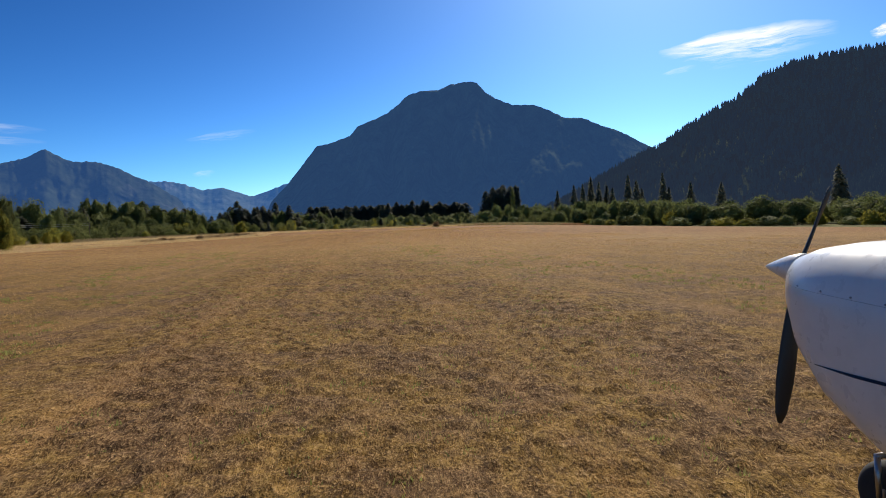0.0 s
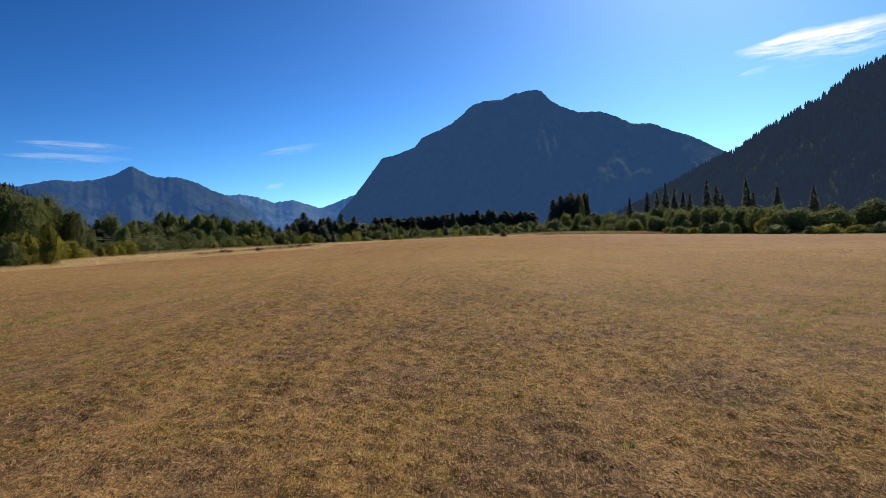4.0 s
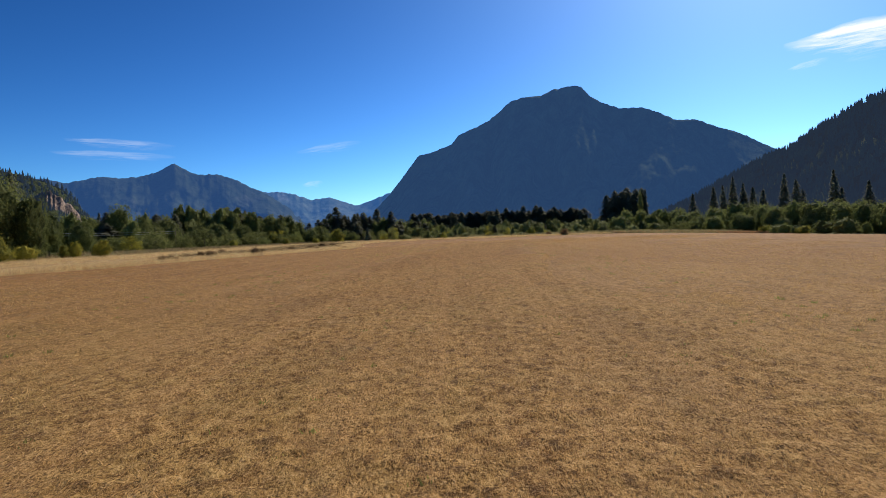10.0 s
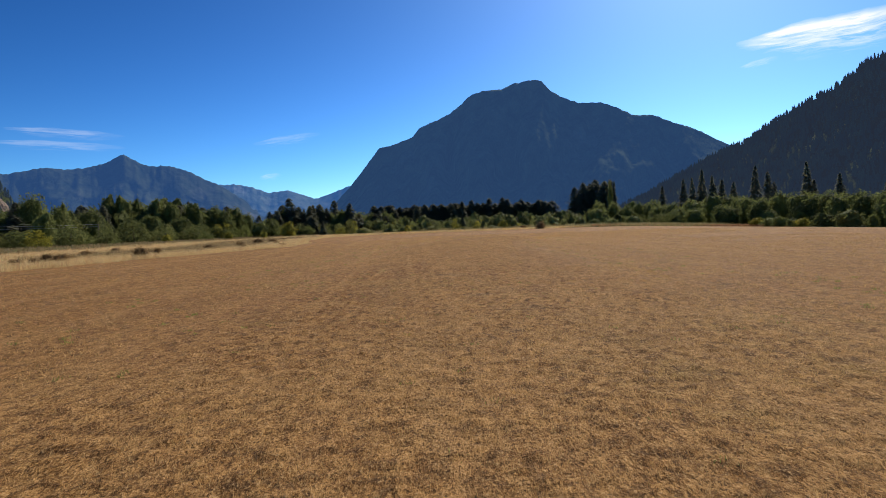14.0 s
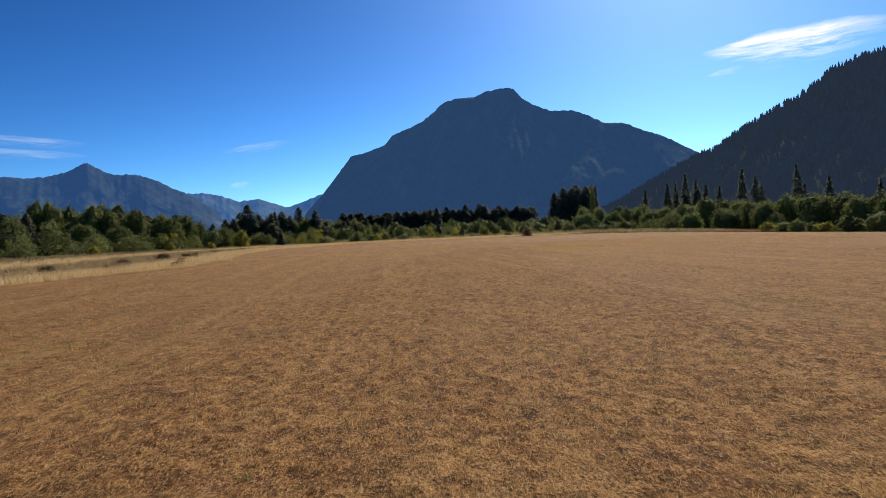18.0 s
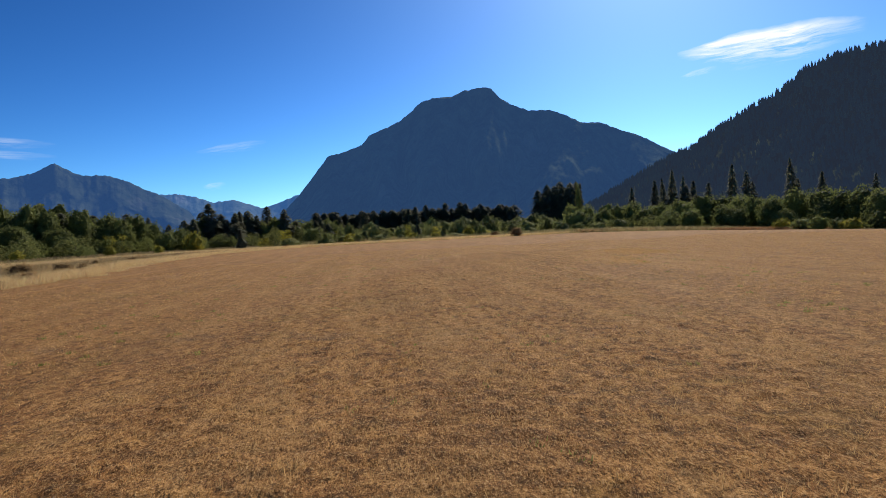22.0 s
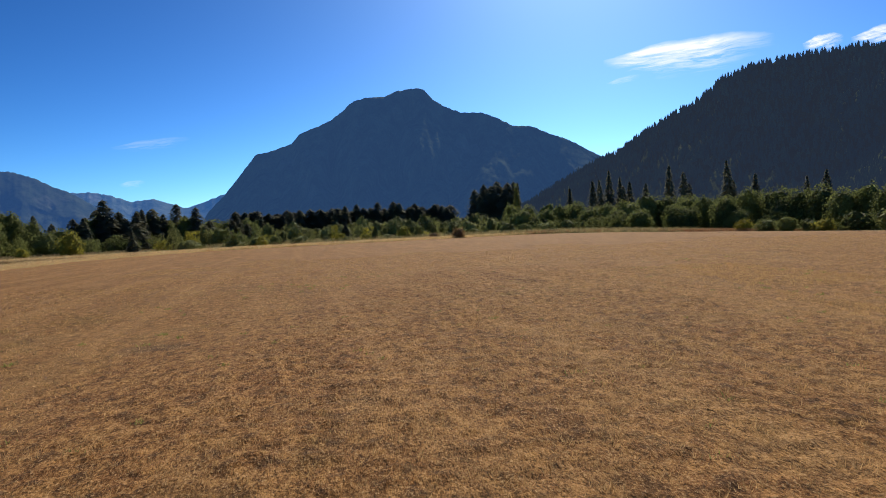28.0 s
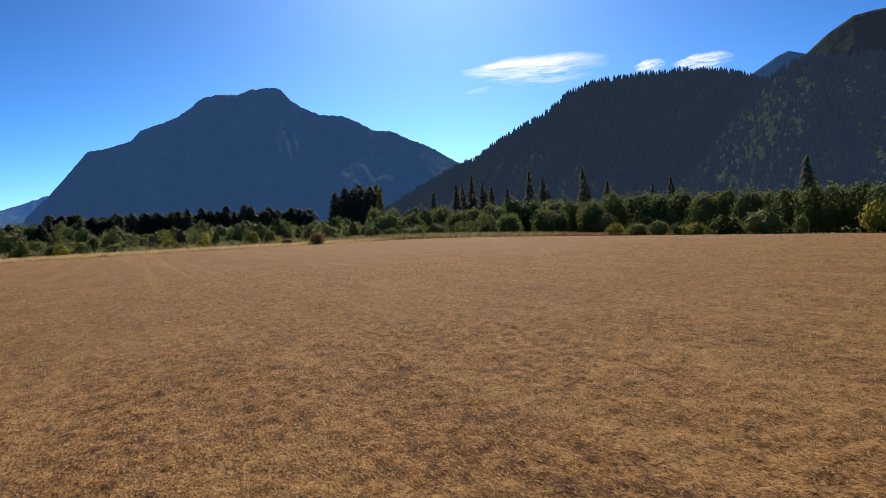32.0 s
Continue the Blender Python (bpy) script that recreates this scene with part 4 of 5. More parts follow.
stand("shrub", RIGHT_BUSHES, "rounded green bush at the field's edge", "field edge bushes", (0, 1, 2, 3, 4), seed=14)
stand("shrub", BIG_BUSHES_LEFT[:2], "large yellow-green bush in tall dry grass", "meadow bushes", (8, 6), seed=25)
stand("shrub", BIG_BUSHES_LEFT[2:], "large dark green bush in tall dry grass", "meadow bushes", (7,), seed=24)
stand("shrub", LEFT_BUSHES, "yellow-green bush in tall dry grass", "meadow bushes", (6, 8), seed=15)
stand("willow", between([(-138, 200), (-142, 240), (-136, 290), (-124, 318), (-108, 340), (-98, 372)], 6.5, 5.2, 7.5, 28, 4), "green bush at the wood's edge", "willow bushes", (0, 1, 3, 3), seed=28)
# the wood between the single trees
stand("broad", canopy([(x - 9, y + 9, h * 0.88) for x, y, h in WOOD_LEFT], 6.0, 8.5, 51, 5), "green broadleaf tree in the wood's edge", "broadleaf trees", (4, 5, 6, 0), seed=51)
stand("fir", canopy([(x - 6, y + 6, h * 0.98) for x, y, h in WOOD_LEFT], 7.0, 6.5, 52, 6, 0.8), "bushy dark fir among broadleaf trees", "spruces", (2, 3, 4, 5), seed=52)
stand("broad", canopy(WOOD_MIDDLE[5:], 5.5, 8.5, 53, 6), "green broadleaf tree in the wood's edge", "broadleaf trees", (4, 5, 6, 1), seed=53)
stand("fir", canopy(WOOD_MIDDLE[5:], 6.0, 7.5, 54, 7, 0.8), "bushy dark fir among broadleaf trees", "spruces", (2, 3, 4, 5), seed=54)
stand("broad", canopy(WOOD_FAR, 6.5, 8.0, 63, 5), "green broadleaf tree in the wood's edge", "broadleaf trees", (4, 5, 6, 1), seed=63)
stand("fir", canopy(WOOD_FAR, 6.5, 7.0, 64, 5, 0.85), "bushy dark fir among broadleaf trees", "spruces", (1, 2, 3, 4), seed=64)
stand("broad", canopy([(x + 8, y + 16, h * 0.86) for x, y, h in WOOD_RIGHT], 7.0, 9.0, 55, 4), "rounded olive green tree below the hill", "broadleaf trees", (0, 1, 2, 3), seed=55)
stand("willow", canopy([(x, y, 4.2) for x, y, h in WOOD_MIDDLE], 6.5, 5.5, 56, 9, 0.5), "yellow-green bush before the wood", "willow bushes", seed=56)
stand("shrub", between([(-60, 258), (-38, 266), (-14, 273), (14, 280), (36, 285)], 3.2, 3.3, 4.8, 57, 5, 0.3), "low olive green shrub behind the airstrip", "shrub belt", (1, 4, 1, 0, 3), seed=57)
stand("shrub", between([(-62, 282), (-38, 290), (-14, 294), (14, 298), (36, 304)], 3.6, 5.2, 6.0, 58, 7, 0.5), "low olive green shrub behind the airstrip", "shrub belt", (1, 4, 1, 0), seed=58)
stand("willow", between([(-78, 272), (-60, 282), (-36, 290), (-10, 288)], 7, 5.6, 4.6, 59, 6, 0.5), "tall yellow-green bush among shrubs", "willow bushes", (2, 0, 3), seed=59)
stand("fir", between([(-80, 280), (-50, 296), (-10, 300), (30, 300)], 17, 5.5, 3.2, 60, 6, 0.5), "small young fir among pale shrubs", "young firs", (0, 1, 2), seed=60)
# woods that go on behind and beside
stand("broad", between([(88, 200), (104, 178), (114, 150), (120, 118), (124, 90)], 7, 8.6, 9, 16), "bushy green tree bordering the field", "field border trees", (0, 1, 2, 3), seed=16)
stand("broad", between([(70, 290), (88, 262), (98, 236), (104, 210), (116, 180), (126, 150), (132, 118)], 9.0, 8.0, 9, 66, 3), "bushy green tree bordering the field", "field border trees", (0, 1, 2, 3), seed=66)
stand("shrub", between([(80, 196), (95, 172), (106, 146), (112, 110)], 8, 3.2, 5.5, 17, 2), "rounded green bush at the field's edge", "field edge bushes", (0, 1, 2, 3, 4), seed=17)
stand("broad", between([(-196, 216), (-206, 262), (-200, 320), (-176, 350)], 9, 13, 10.5, 18, 6), "full green broadleaf tree beside the meadow", "broadleaf trees", (4, 5, 6, 3, 2), seed=18)
stand("fir", between([(-205, 270), (-195, 340), (-150, 400), (-120, 440)], 14, 17, 5.5, 19, 8), "dark fir among broadleaf trees", "spruces", seed=19)
stand("shrub", between([(-62, 325), (-30, 330), (0, 334), (34, 328), (-20, 305), (20, 315), (-40, 345), (30, 350)], 5.4, 6.6, 7.5, 20, 6, 0.6), "low olive green shrub behind the airstrip", "shrub belt", (1, 4, 1), seed=20)
stand("fir", between([(-106, 478), (-60, 474), (-20, 484), (20, 478)], 1.3, 15.6, 10.0, 21, 4, 0.95), "dark fir in a dense plantation row", "dark fir row", (6, 7, 8, 5), seed=21)
stand("broad", between([(36, 380), (64, 372), (96, 358), (118, 330), (114, 290), (108, 250)], 8, 11, 9, 22, 4), "rounded olive green tree below the hill", "broadleaf trees", (0, 1, 2, 3, 5), seed=22)
stand("willow", between([(34, 330), (44, 318), (60, 300)], 6, 5.5, 7, 23, 3), "greyish green willow bush", "willow bushes", (0, 1, 3), seed=23)

stand("fir", between([(37, 500), (62, 496), (40, 488), (60, 486)], 4.5, 26, 8, 25, 2), "tall dark fir in a close clump", "fir clump", (2, 3, 4), seed=25)
stand("shrub", [(-48, 100, 0.6, 1.0), (-50, 104, 0.5, 0.9), (-55.5, 117, 0.7, 1.2), (-46, 95, 0.5, 0.9), (-49.4, 98, 0.6, 1.1), (-42, 134, 0.5, 1.0), (-41, 131, 0.5, 0.8),
                (-46, 142, 0.6, 1.2), (-60, 128, 0.7, 1.2), (-2.6, 258, 2.6, 3.0), (-8, 262, 1.6, 2.4)], "small dry brown bush in the straw grass", "dry bushes", (5,), seed=26)
stand("shrub", [(-106, 253, 2.6, 3.0), (-90, 266, 5.5, 6.0), (-96, 258, 2.2, 2.6), (-30, 268, 2.4, 3.6), (-24, 268, 2.0, 3.0), (-46, 258, 1.8, 2.8), (-120, 240, 2.5, 3.0)],
      "yellowing bush in the dry meadow", "yellow bushes", (3,), seed=27)


stand("shrub", between([(-47, 92), (-48, 106), (-45, 128), (-49, 146), (-57, 170), (-64, 196)], 4.5, 0.9, 1.5, 61, 3, 0.3), "small dry brown bush in the straw grass", "dry bushes", (5,), seed=61)


def wire_line(name, posts, wires, label):
    """Posts with light wires sagging between them."""
    line = new(name)
    tagged(line, label, "power line")
    for x, y, h in posts:
        z = float(ground_height(x))
        bm = bmesh.new()
        bmesh.ops.create_cone(bm, cap_ends=True, segments=10, radius1=0.16, radius2=0.11, depth=h + 0.4, matrix=Matrix.Translation((x, y, z + h / 2 - 0.2)))
        part("post", bm, BARK, line, "grey wooden post")
    for drop in wires:
        for (x0, y0, h0), (x1, y1, h1) in zip(posts, posts[1:]):
            bm = bmesh.new()
            last = None
            for i in range(13):
                t = i / 12
                c = Vector((x0 + (x1 - x0) * t, y0 + (y1 - y0) * t, h0 - drop + (h1 - h0) * t - 1.2 * t * (1 - t)))
                ring = [bm.verts.new(c + Vector((0, 0.05 * cos(a), 0.05 * sin(a)))) for a in (0, 2.1, 4.2)]
                if last:
                    for k in range(3):
                        bm.faces.new((last[k], last[(k + 1) % 3], ring[(k + 1) % 3], ring[k]))
                last = ring
            part("wire", bm, WIRE, line, "pale wire")


wire_line("wire_line", [(-200, 195, 6.6), (-169, 203, 6.6), (-140, 236, 6.4)], (0.2, 0.9), "low wooden post line with pale wires before dark trees")

# ---- grass ----
def tufts(cx, cy, cz, rng, blades, high, spread, width, lean=0.6):
    """Small fans of single-triangle blades round each centre."""
    n = len(cx) * blades
    x = np.repeat(cx, blades) + rng.normal(0, spread, n)
    y = np.repeat(cy, blades) + rng.normal(0, spread, n)
    z = np.repeat(cz, blades)
    a = rng.random(n) * 2 * pi
    h = high * rng.uniform(0.45, 1.25, n)
    ln = h * lean * rng.uniform(0.2, 1.4, n)
    b = a + rng.uniform(-0.6, 0.6, n)
    w = width * rng.uniform(0.6, 1.4, n)
    p = np.stack([np.stack([x - np.sin(a) * w, y + np.cos(a) * w, z - 0.005 * np.ones(n)], -1),
                  np.stack([x + np.sin(a) * w, y - np.cos(a) * w, z - 0.005 * np.ones(n)], -1),
                  np.stack([x + np.cos(b) * ln, y + np.sin(b) * ln, z + h], -1)], 1).reshape(-1, 3)
    return p, np.arange(n * 3).reshape(-1, 3)


TILE = 4.0


def grass_tile(seed, per, blades, high, spread, width):
    """Small domed tufts: blades lean outwards and are tallest in a tuft's middle."""
    rng = np.random.default_rng(seed)
    n = int(per * TILE * TILE)
    cx, cy = rng.random(n) * TILE - TILE / 2, rng.random(n) * TILE - TILE / 2
    size = rng.uniform(0.55, 1.45, n)
    m = n * blades
    ox, oy = rng.normal(0, spread, m) * np.repeat(size, blades), rng.normal(0, spread, m) * np.repeat(size, blades)
    far = np.hypot(ox, oy) / (spread * np.repeat(size, blades))
    h = high * np.repeat(size, blades) * (0.45 + 0.75 * np.exp(-far ** 2 * 0.6)) * rng.uniform(0.55, 1.25, m)
    x, y = np.repeat(cx, blades) + ox, np.repeat(cy, blades) + oy
    a = rng.random(m) * 2 * pi
    w = width * rng.uniform(0.6, 1.4, m)
    lx, ly = ox * 0.6 + rng.normal(0, 0.32, m) * h, oy * 0.6 + rng.normal(0, 0.32, m) * h
    p = np.stack([np.stack([x - np.sin(a) * w, y + np.cos(a) * w, np.full(m, -0.005)], -1),
                  np.stack([x + np.sin(a) * w, y - np.cos(a) * w, np.full(m, -0.005)], -1),
                  np.stack([x + lx, y + ly, h], -1)], 1).reshape(-1, 3)
    return mesh_of("grass", p, np.arange(m * 3).reshape(-1, 3), [BLADE])


near_tiles = [grass_tile(200 + i, 46, 17, 0.056, 0.036, 0.0044) for i in range(3)]
wide_tiles = [grass_tile(210 + i, 18, 8, 0.046, 0.06, 0.0075) for i in range(2)]
thin_tiles = [grass_tile(220 + i, 8, 7, 0.05, 0.07, 0.013) for i in range(2)]


def track_x(y):
    """Middle line of the taxi route along y."""
    return float(np.interp(y, [-10, 0, 7, 25, 45, 66, 85, 105, 118, 132, 150], [0, 0, -1, -5.7, -11, -15.4, -17.2, -18.6, -19.5, -18, -14]))


def turf(y0, y1, half=5.6, step=0.06):
    """Humpy cut turf: one sheet of low tussocks, each a small dome, close together along the taxi route."""
    g = np.random.default_rng(500)
    nx, ny = int(2 * half / step), int((y1 - y0) / step + 0.5)
    ys2 = y0 + np.arange(ny + 1) * step
    mid_x = np.array([track_x(y) for y in ys2]) + 1.0
    off = -half + np.arange(nx + 1) * step
    pad = 6
    hump = np.zeros((ny + 1 + 2 * pad, nx + 1 + 2 * pad))
    n = int(2 * half * (y1 - y0) * 34)
    cx, cy = g.random(n) * (nx + 1) + pad, g.random(n) * (ny + 1) + pad
    # rougher, less worn sward at the start of the strip
    wear = np.interp(y0 + (cy - pad) * step, [12, 34], [1.0, 0.66])
    tall, wide = g.uniform(0.018, 0.06, n) * wear, g.uniform(0.055, 0.13, n) / step
    for dj in range(-3, 4):
        for di in range(-3, 4):
            ix, iy = cx.astype(int) + di, cy.astype(int) + dj
            d2 = ((ix - cx) ** 2 + (iy - cy) ** 2) / wide ** 2
            np.maximum.at(hump, (iy, ix), tall * np.clip(1 - d2, 0, 1) ** 0.7)
    hump = np.maximum(0.002, hump[pad:-pad, pad:-pad] * (1 + g.normal(0, 0.16, (ny + 1, nx + 1))) + g.normal(0, 0.0035, (ny + 1, nx + 1)))
    edge = np.minimum(np.clip((half - np.abs(off)) / 2.0, 0, 1)[None, :], np.clip(np.minimum(ys2 - y0, y1 - ys2) / 2.0, 0, 1)[:, None])
    gx2 = mid_x[:, None] + off[None, :] + g.normal(0, 0.012, (ny + 1, nx + 1))
    gy2 = np.repeat(ys2[:, None], nx + 1, 1)
    z = ground_height(gx2) + 0.012 + hump * edge - 0.03 * (edge == 0)
    me = mesh_of("turf", np.stack([gx2, gy2, z], -1).reshape(-1, 3), grid_faces(ny + 1, nx + 1), [MOWN], smooth=True)
    tagged(new("turf", me), "humpy dry mown turf of small tussocks", "grass", "", "stuff")


turf(0.5, 151.0)

rng = random.Random(77)
for j in range(-1, 45):
    for i in range(-14, 9):
        x, y = i * TILE, j * TILE
        off = abs(x - track_x(y) - 1.5 - max(0, y - 125) * 0.25)
        if off < 3.9 and y < 148:
            me = near_tiles[rng.randrange(3)]
        elif off < 12 + rng.random() * 6 and y < 160:
            me = wide_tiles[rng.randrange(2)]
        elif off < 20 + rng.random() * 14 and y < 168 + rng.random() * 12:
            me = thin_tiles[rng.randrange(2)]
        else:
            continue
        if x > mown_right(y) - 2 or x < mown_left(y) + 2:
            continue
        ob = new("grass_patch", me)
        ob.matrix_basis = pose(x, y, float(ground_height(x)), 0, 0, rng.randrange(4) * 90)
        tagged(ob, "short dry tan mown grass blades", "grass", "mown grass", "stuff")


def scatter_tall(name, points, blades, high, spread, width, mat, label, seed):
    g = np.random.default_rng(seed)
    pts = np.array(points)
    p, f = tufts(pts[:, 0], pts[:, 1], ground_height(pts[:, 0]), g, blades, high, spread, width, 0.75)
    tagged(new(name, mesh_of(name, p, f, [mat])), label, "grass", "", "stuff")


def strip_points(seed, count, bands):
    """Points outside the mown edge, in bands of (nearest, farthest, share) metres from it, thinned by patches."""
    g = random.Random(seed)
    pts = []
    while len(pts) < count:
        lo, hi, share = bands[g.randrange(len(bands))]
        if g.random() > share:
            continue
        y = g.uniform(20, 285)
        d = g.uniform(lo, hi)
        if y < 236:
            x = mown_left(y) - d + noise.noise((y * 0.2, 1.0, 4.0)) * 1.5
        else:
            d = min(d, 4 + d * 0.3)
            x = g.uniform(-60, 62)
            y = np.interp(x, [-52, -36, -16, 12, 42, 52, 59, 67, 75, 88], [236, 246, 254, 262, 268, 262, 254, 236, 200, 150]) + d
        if lo > 2 and lo < 10 and y < 112:
            continue
        if noise.noise((x * 0.12, y * 0.12, 2.0)) > -0.35 * g.random() - 0.1:
            pts.append((x, y))
    return pts


scatter_tall("tall_dry_grass", strip_points(5, 19000, [(-0.8, 5, 1.0), (5, 16, 0.35), (16, 36, 0.7)]), 13, 0.42, 0.2, 0.0095, TALL_BLADE, "tall pale straw grass beside the mown strip", 31)
far_edge = []
edge_rng = random.Random(70)
for _ in range(7000):
    x = edge_rng.uniform(-74, 40)
    far_edge.append((x, float(np.interp(x, [-74, -58, -52, -36, -16, 12, 40], [214, 226, 237, 247, 255, 263, 269])) + edge_rng.random() ** 1.6 * 9 - 0.6))
scatter_tall("edge_straw_grass", far_edge, 7, 0.62, 0.25, 0.03, TALL_BLADE, "pale straw grass along the field's far edge", 71)
scatter_tall("dull_grass", strip_points(6, 8500, [(3.5, 17, 1.0)]), 9, 0.45, 0.22, 0.016, DULL_BLADE, "dull olive brown grass in the meadow", 32)
scatter_tall("meadow_grass", [(random.Random(i).uniform(-140, -78), random.Random(i + 9999).uniform(70, 330)) for i in range(3500)], 6, 0.5, 0.35, 0.05, DULL_BLADE, "dull green meadow grass before the trees", 33)
rust_pts = [(random.Random(i * 5 + 1).uniform(14, 68), random.Random(i * 5 + 2).uniform(0, 9)) for i in range(4500)]
rust_pts = [(x, float(np.interp(x, [12, 42, 52, 59, 63, 67, 71], [262, 268, 262, 254, 246, 236, 220])) + d) for x, d in rust_pts]
scatter_tall("reddish_grass", rust_pts, 7, 0.8, 0.22, 0.04, RUST_BLADE, "reddish brown seed grass at the field's end", 36)
far_pts = [(random.Random(i * 3 + 1).uniform(-60, 60), random.Random(i * 3 + 2).uniform(262, 345)) for i in range(11000)]
scatter_tall("brush", far_pts, 7, 1.2, 0.8, 0.07, PALE_BRUSH, "pale olive brush behind the airstrip", 34)
g = random.Random(8)
weeds = [(track_x(y) + g.uniform(-9, 11), y) for y in [g.uniform(2, 150) if g.random() < 0.35 else g.uniform(2, 45) for _ in range(6000)]]
weeds = [p for p in weeds if noise.noise((p[0] * 0.35, p[1] * 0.35, 5.0)) > -0.05]
scatter_tall("weeds", weeds, 14, 0.055, 0.045, 0.011, WEED, "small green weeds in the dry grass", 35)


# ---- aeroplane nose ----
WHITE = paint_material("white aircraft paint", (0.72, 0.71, 0.70))
NAVY = paint_material("navy stripe paint", (0.012, 0.016, 0.04))
BLACK = plain_material("black propeller paint", (0.018, 0.017, 0.016), 0.45)
RUBBER = plain_material("tyre rubber", (0.02, 0.02, 0.02), 0.85)
STEEL = plain_material("dull steel", (0.35, 0.35, 0.36), 0.4, 1.0)
SEAM = plain_material("dark seam", (0.22, 0.21, 0.20), 0.7)

# cowling stations: distance behind the propeller, half width, top, bottom (from the propeller axis), squareness
STATIONS = [(0.06, 0.12, 0.045, -0.13), (0.075, 0.18, 0.07, -0.22), (0.12, 0.23, 0.10, -0.31), (0.25, 0.32, 0.145, -0.53), (0.45, 0.40, 0.178, -0.73),
            (0.75, 0.46, 0.207, -0.90), (1.1, 0.52, 0.235, -0.97), (1.5, 0.54, 0.285, -1.0), (1.9, 0.55, 0.29, -1.0)]
HUB_Z = 1.34


def cowl_point(d, a):
    """Point of the cowling d metres behind the propeller at the angle a round its section (0: right side, 90: top)."""
    k = [s[0] for s in STATIONS]
    w, t, b = (float(np.interp(d, k, [s[i] for s in STATIONS])) for i in (1, 2, 3))
    mid, half = (t + b) / 2, (t - b) / 2
    c, s = cos(a), sin(a)
    e = 2 / 2.6
    return Vector((w * math.copysign(abs(c) ** e, c), -d, HUB_Z + mid + half * math.copysign(abs(s) ** e, s)))


def tube_mesh(bm, p0, p1, r0, r1, sides=12):
    axis = Vector(p1) - Vector(p0)
    s = axis.orthogonal().normalized()
    o = axis.cross(s).normalized()
    ring = []
    for p, r in ((p0, r0), (p1, r1)):
        ring.append([bm.verts.new(Vector(p) + (s * cos(i / sides * 2 * pi) + o * sin(i / sides * 2 * pi)) * r) for i in range(sides)])
    for i in range(sides):
        bm.faces.new((ring[0][i], ring[0][(i + 1) % sides], ring[1][(i + 1) % sides], ring[1][i]))
    bm.faces.new(ring[0][::-1])
    bm.faces.new(ring[1])


def lathe(bm, profile, sides=32, axis='y', centre=(0, 0, 0)):
    rings = []
    for d, r in profile:
        ring = []
        for i in range(sides):
            a = i / sides * 2 * pi
            q = (r * cos(a), d, r * sin(a)) if axis == 'y' else (d, r * cos(a), r * sin(a))
            ring.append(bm.verts.new(Vector(centre) + Vector(q)))
        rings.append(ring)
    for r0, r1 in zip(rings, rings[1:]):
        for i in range(sides):
            bm.faces.new((r0[i], r0[(i + 1) % sides], r1[(i + 1) % sides], r1[i]))
    bm.faces.new(rings[0][::-1])
    bm.faces.new(rings[-1])


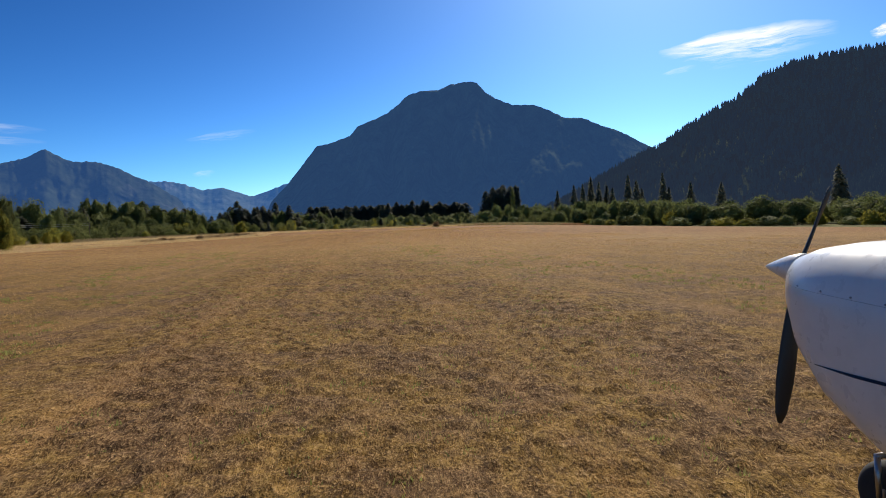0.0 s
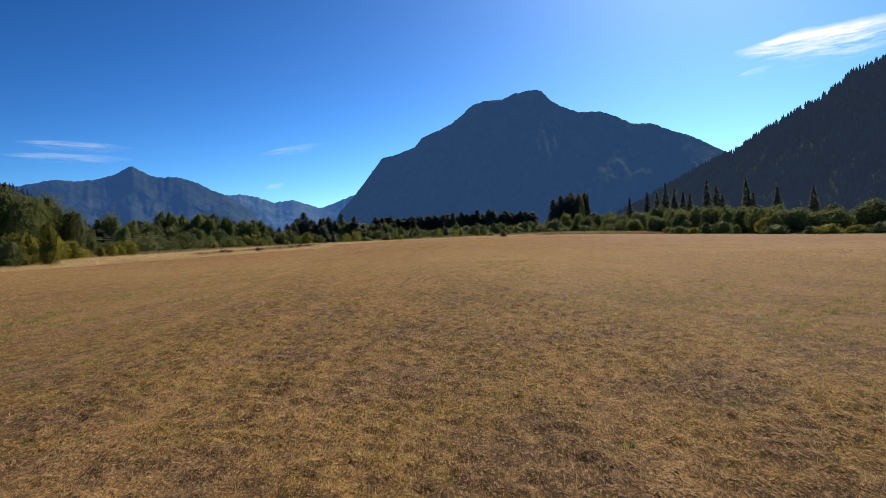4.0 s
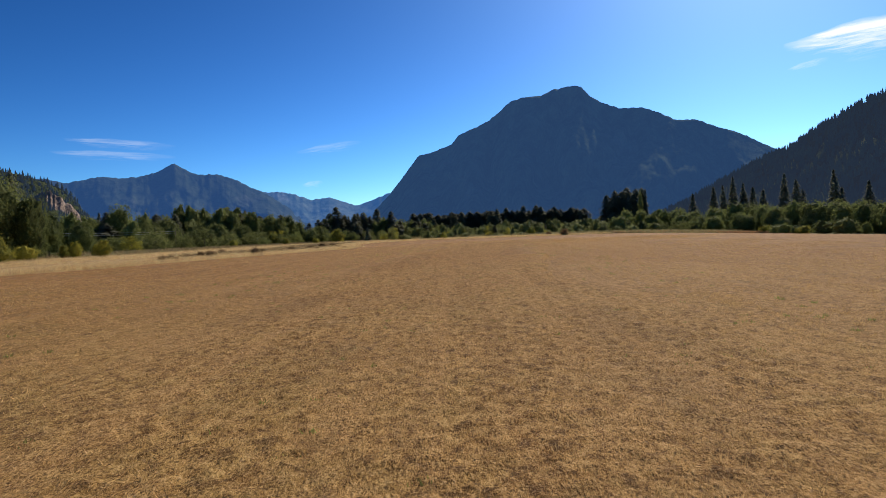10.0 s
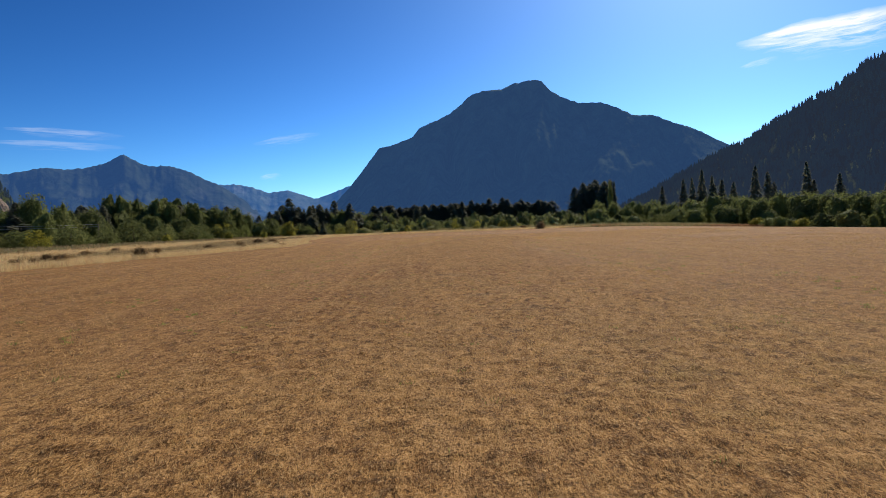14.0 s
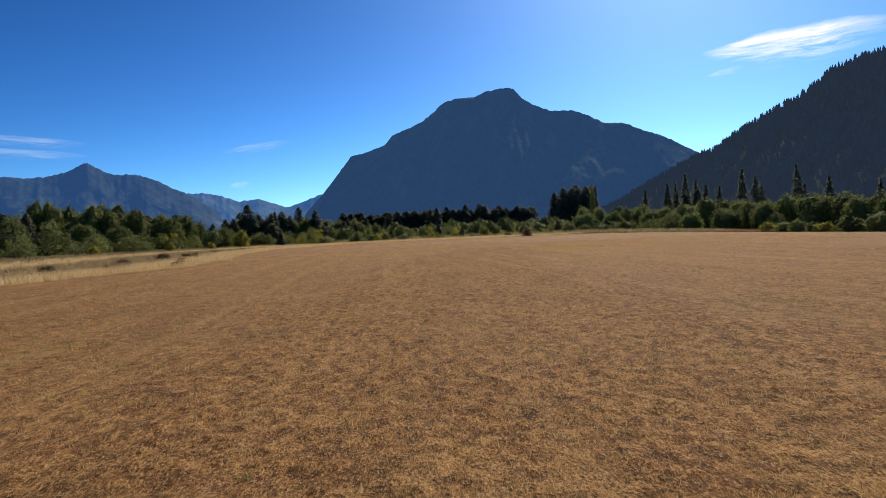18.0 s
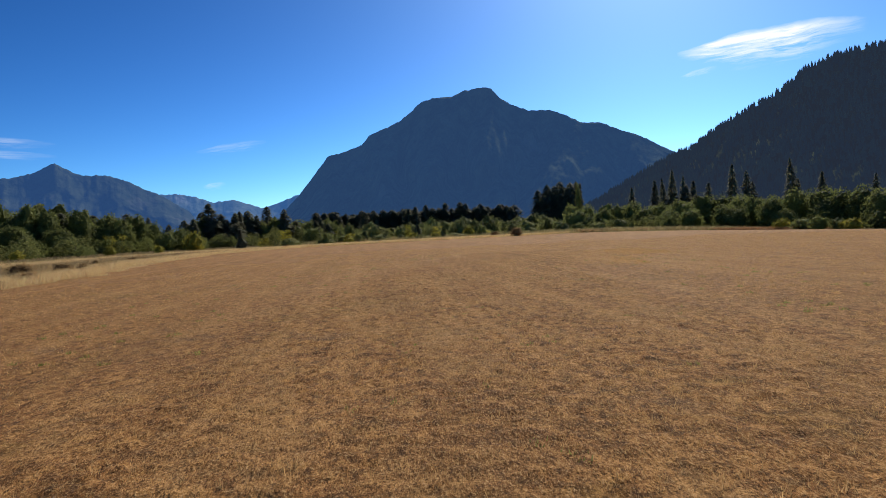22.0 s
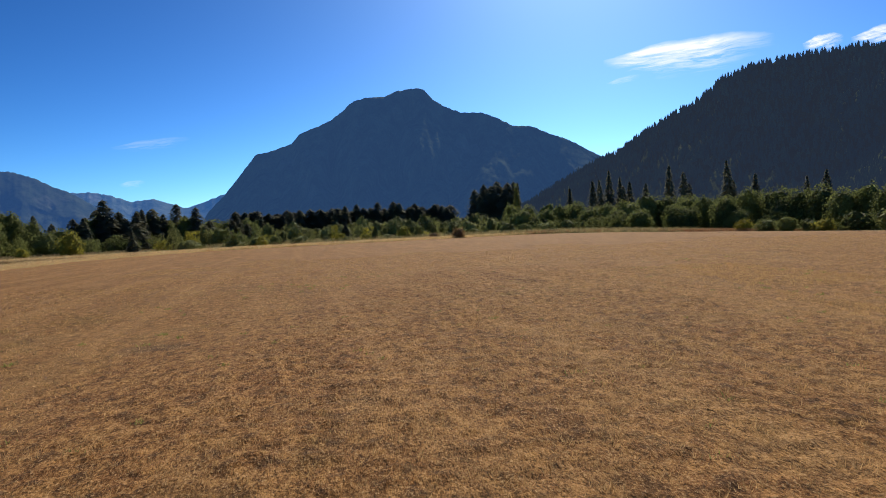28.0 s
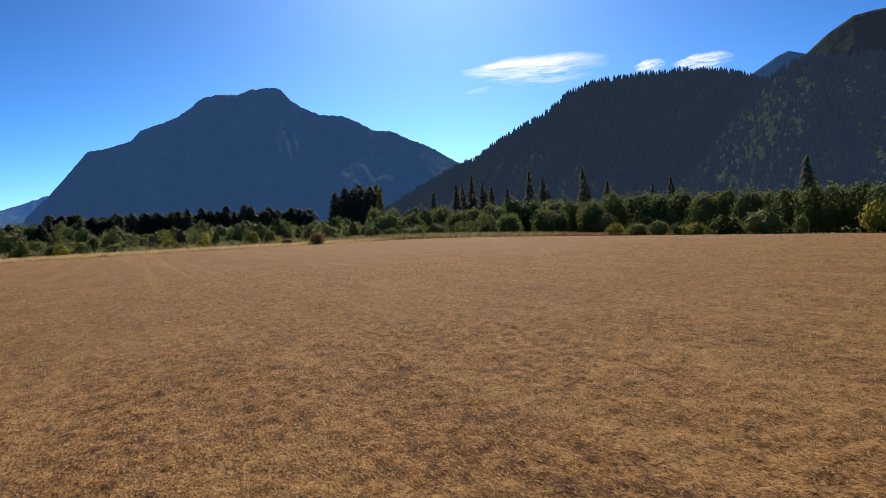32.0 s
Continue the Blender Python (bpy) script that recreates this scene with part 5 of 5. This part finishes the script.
def aeroplane_nose(m):
    nose = new("aeroplane_nose")
    nose.matrix_basis = m
    tagged(nose, "white light aeroplane nose with black propeller, standing on the grass", "aeroplane")
    # cowling skin
    bm = bmesh.new()
    sides = 56
    ds = [0.06, 0.065, 0.075, 0.09, 0.12, 0.17, 0.25, 0.35, 0.45, 0.6, 0.75, 0.92, 1.1, 1.3, 1.5, 1.7, 1.9]
    rings = [[bm.verts.new(cowl_point(d, i / sides * 2 * pi)) for i in range(sides)] for d in ds]
    for r0, r1 in zip(rings, rings[1:]):
        for i in range(sides):
            bm.faces.new((r0[i], r0[(i + 1) % sides], r1[(i + 1) % sides], r1[i]))
    bm.faces.new(rings[0][::-1])
    bm.faces.new(rings[-1])
    bmesh.ops.recalc_face_normals(bm, faces=bm.faces)
    cowl = part("cowling", bm, WHITE, nose, "glossy white painted cowling")
    # seam along the left flank with its row of fasteners, and the stripe
    def flank(d, z):
        k = [s[0] for s in STATIONS]
        w, t, b = (float(np.interp(d, k, [s[i] for s in STATIONS])) for i in (1, 2, 3))
        mid, half = (t + b) / 2, (t - b) / 2
        q = min(0.999, abs((z - mid) / half))
        return Vector((-w * (1 - q ** 2.6) ** (1 / 2.6) - 0.002, -d, HUB_Z + z))

    def band(name, pts, material, label):
        b2 = bmesh.new()
        last = None
        for d, z0, z1 in pts:
            pair = (b2.verts.new(flank(d, z0)), b2.verts.new(flank(d, z1)))
            if last:
                b2.faces.new((last[0], pair[0], pair[1], last[1]))
            last = pair
        bmesh.ops.solidify(b2, geom=b2.faces[:], thickness=0.002)
        part(name, b2, material, cowl, label)

    band("seam", [(0.1 + i * 0.06, -0.06 - i * 0.0022, -0.0612 - i * 0.0022) for i in range(30)], SEAM, "thin dark panel seam")
    band("stripe", [(0.42 + i * 0.06, -0.452 + 0.0035 * i, -0.453 + 0.0035 * i - min(0.016, 0.003 * i)) for i in range(24)], NAVY, "dark navy pointed stripe")
    for i in range(9):
        b2 = bmesh.new()
        d = 0.1 + i * 0.2
        p = flank(d, -0.045 - d * 0.037)
        lathe(b2, [(-0.003, 0.005), (0.003, 0.005), (0.0045, 0.0035)], 12, 'x', p)
        part("fastener", b2, STEEL, cowl)
    b2 = bmesh.new()
    for q in ((0.98, -0.50, 0.98, -0.56), (0.98, -0.56, 1.03, -0.59), (1.03, -0.59, 1.2, -0.595)):
        tube_mesh(b2, flank(q[0], q[1]), flank(q[2], q[3]), 0.002, 0.002, 6)
    part("hatch_outline", b2, SEAM, cowl, "thin hatch outline")
    # air inlets
    for sx in (-1, 1):
        b2 = bmesh.new()
        lathe(b2, [(-0.064, 0.028), (-0.058, 0.032), (-0.054, 0.026)], 20, 'y', (sx * 0.085, 0, HUB_Z - 0.07))
        part("air_inlet", b2, BLACK, cowl, "black air inlet")
    # propeller
    prop = new("propeller")
    prop.parent = nose
    b2 = bmesh.new()
    lathe(b2, [(-0.055, 0.092), (-0.03, 0.097), (0.0, 0.095), (0.06, 0.083), (0.12, 0.063), (0.18, 0.041), (0.235, 0.02), (0.268, 0.003)], 32, 'y', (0, 0, HUB_Z))
    part("spinner", b2, WHITE, prop, "white pointed spinner")
    for turn, reach, slim in ((LOWER_TURN, 0.88, 0.85), (UPPER_TURN, 0.48, 0.6)):
        b2 = bmesh.new()
        rows = []
        for i in range(15):
            t = i / 14
            r = 0.08 + t * reach
            chord = 0.06 + 0.06 * sin(min(1.0, t * 1.25) * pi * 0.62) - 0.045 * max(0, t - 0.75) / 0.25
            if i == 14:
                chord *= 0.45
            chord *= slim
            twist = radians(58 - 42 * t)
            thick = 0.022 * (1 - 0.75 * t) + 0.004
            ring = []
            for s in range(12):
                a = s / 12 * 2 * pi
                cx, cy = cos(a) * chord / 2, sin(a) * thick / 2
                ring.append(b2.verts.new((cx * cos(twist) - cy * sin(twist), cx * sin(twist) + cy * cos(twist), r)))
            rows.append(ring)
        for r0, r1 in zip(rows, rows[1:]):
            for s in range(12):
                b2.faces.new((r0[s], r0[(s + 1) % 12], r1[(s + 1) % 12], r1[s]))
        b2.faces.new(rows[0][::-1])
        b2.faces.new(rows[-1])
        b2.transform(Matrix.Translation((0, 0.01, HUB_Z)) @ Matrix.Rotation(radians(turn), 4, 'Y'))
        part("blade", b2, BLACK, prop, "matt black propeller blade")
    # nose gear
    gear = new("nose_gear")
    gear.parent = nose
    wy, wx = -0.60, -0.02
    b2 = bmesh.new()
    prof = []
    for i in range(21):
        a = -pi / 2 + i / 20 * pi
        prof.append((0.065 * sin(a), 0.125 + 0.06 * cos(a)))
    lathe(b2, prof, 40, 'x', (wx, wy, 0.18))
    part("tyre", b2, RUBBER, gear, "black rubber tyre")
    b2 = bmesh.new()
    lathe(b2, [(-0.07, 0.03), (-0.055, 0.085), (-0.05, 0.105), (0.05, 0.105), (0.055, 0.085), (0.07, 0.03)], 28, 'x', (wx, wy, 0.18))
    part("wheel_hub", b2, STEEL, gear, "dull metal wheel hub")
    b2 = bmesh.new()
    for sx in (-1, 1):
        tube_mesh(b2, (wx + sx * 0.10, wy, 0.18), (wx + sx * 0.09, wy + 0.02, 0.40), 0.014, 0.016)
    tube_mesh(b2, (wx - 0.10, wy + 0.02, 0.40), (wx + 0.10, wy + 0.02, 0.40), 0.016, 0.016)
    part("fork", b2, STEEL, gear, "dull metal wheel fork")
    b2 = bmesh.new()
    tube_mesh(b2, (wx, wy + 0.02, 0.38), (wx, wy + 0.10, 0.95), 0.03, 0.045)
    part("strut", b2, STEEL, gear, "steel oleo strut")
    return nose


LOWER_TURN, UPPER_TURN = 189, 27
aeroplane_nose(pose(2.19, 3.64, 0, 0, 0, 15))
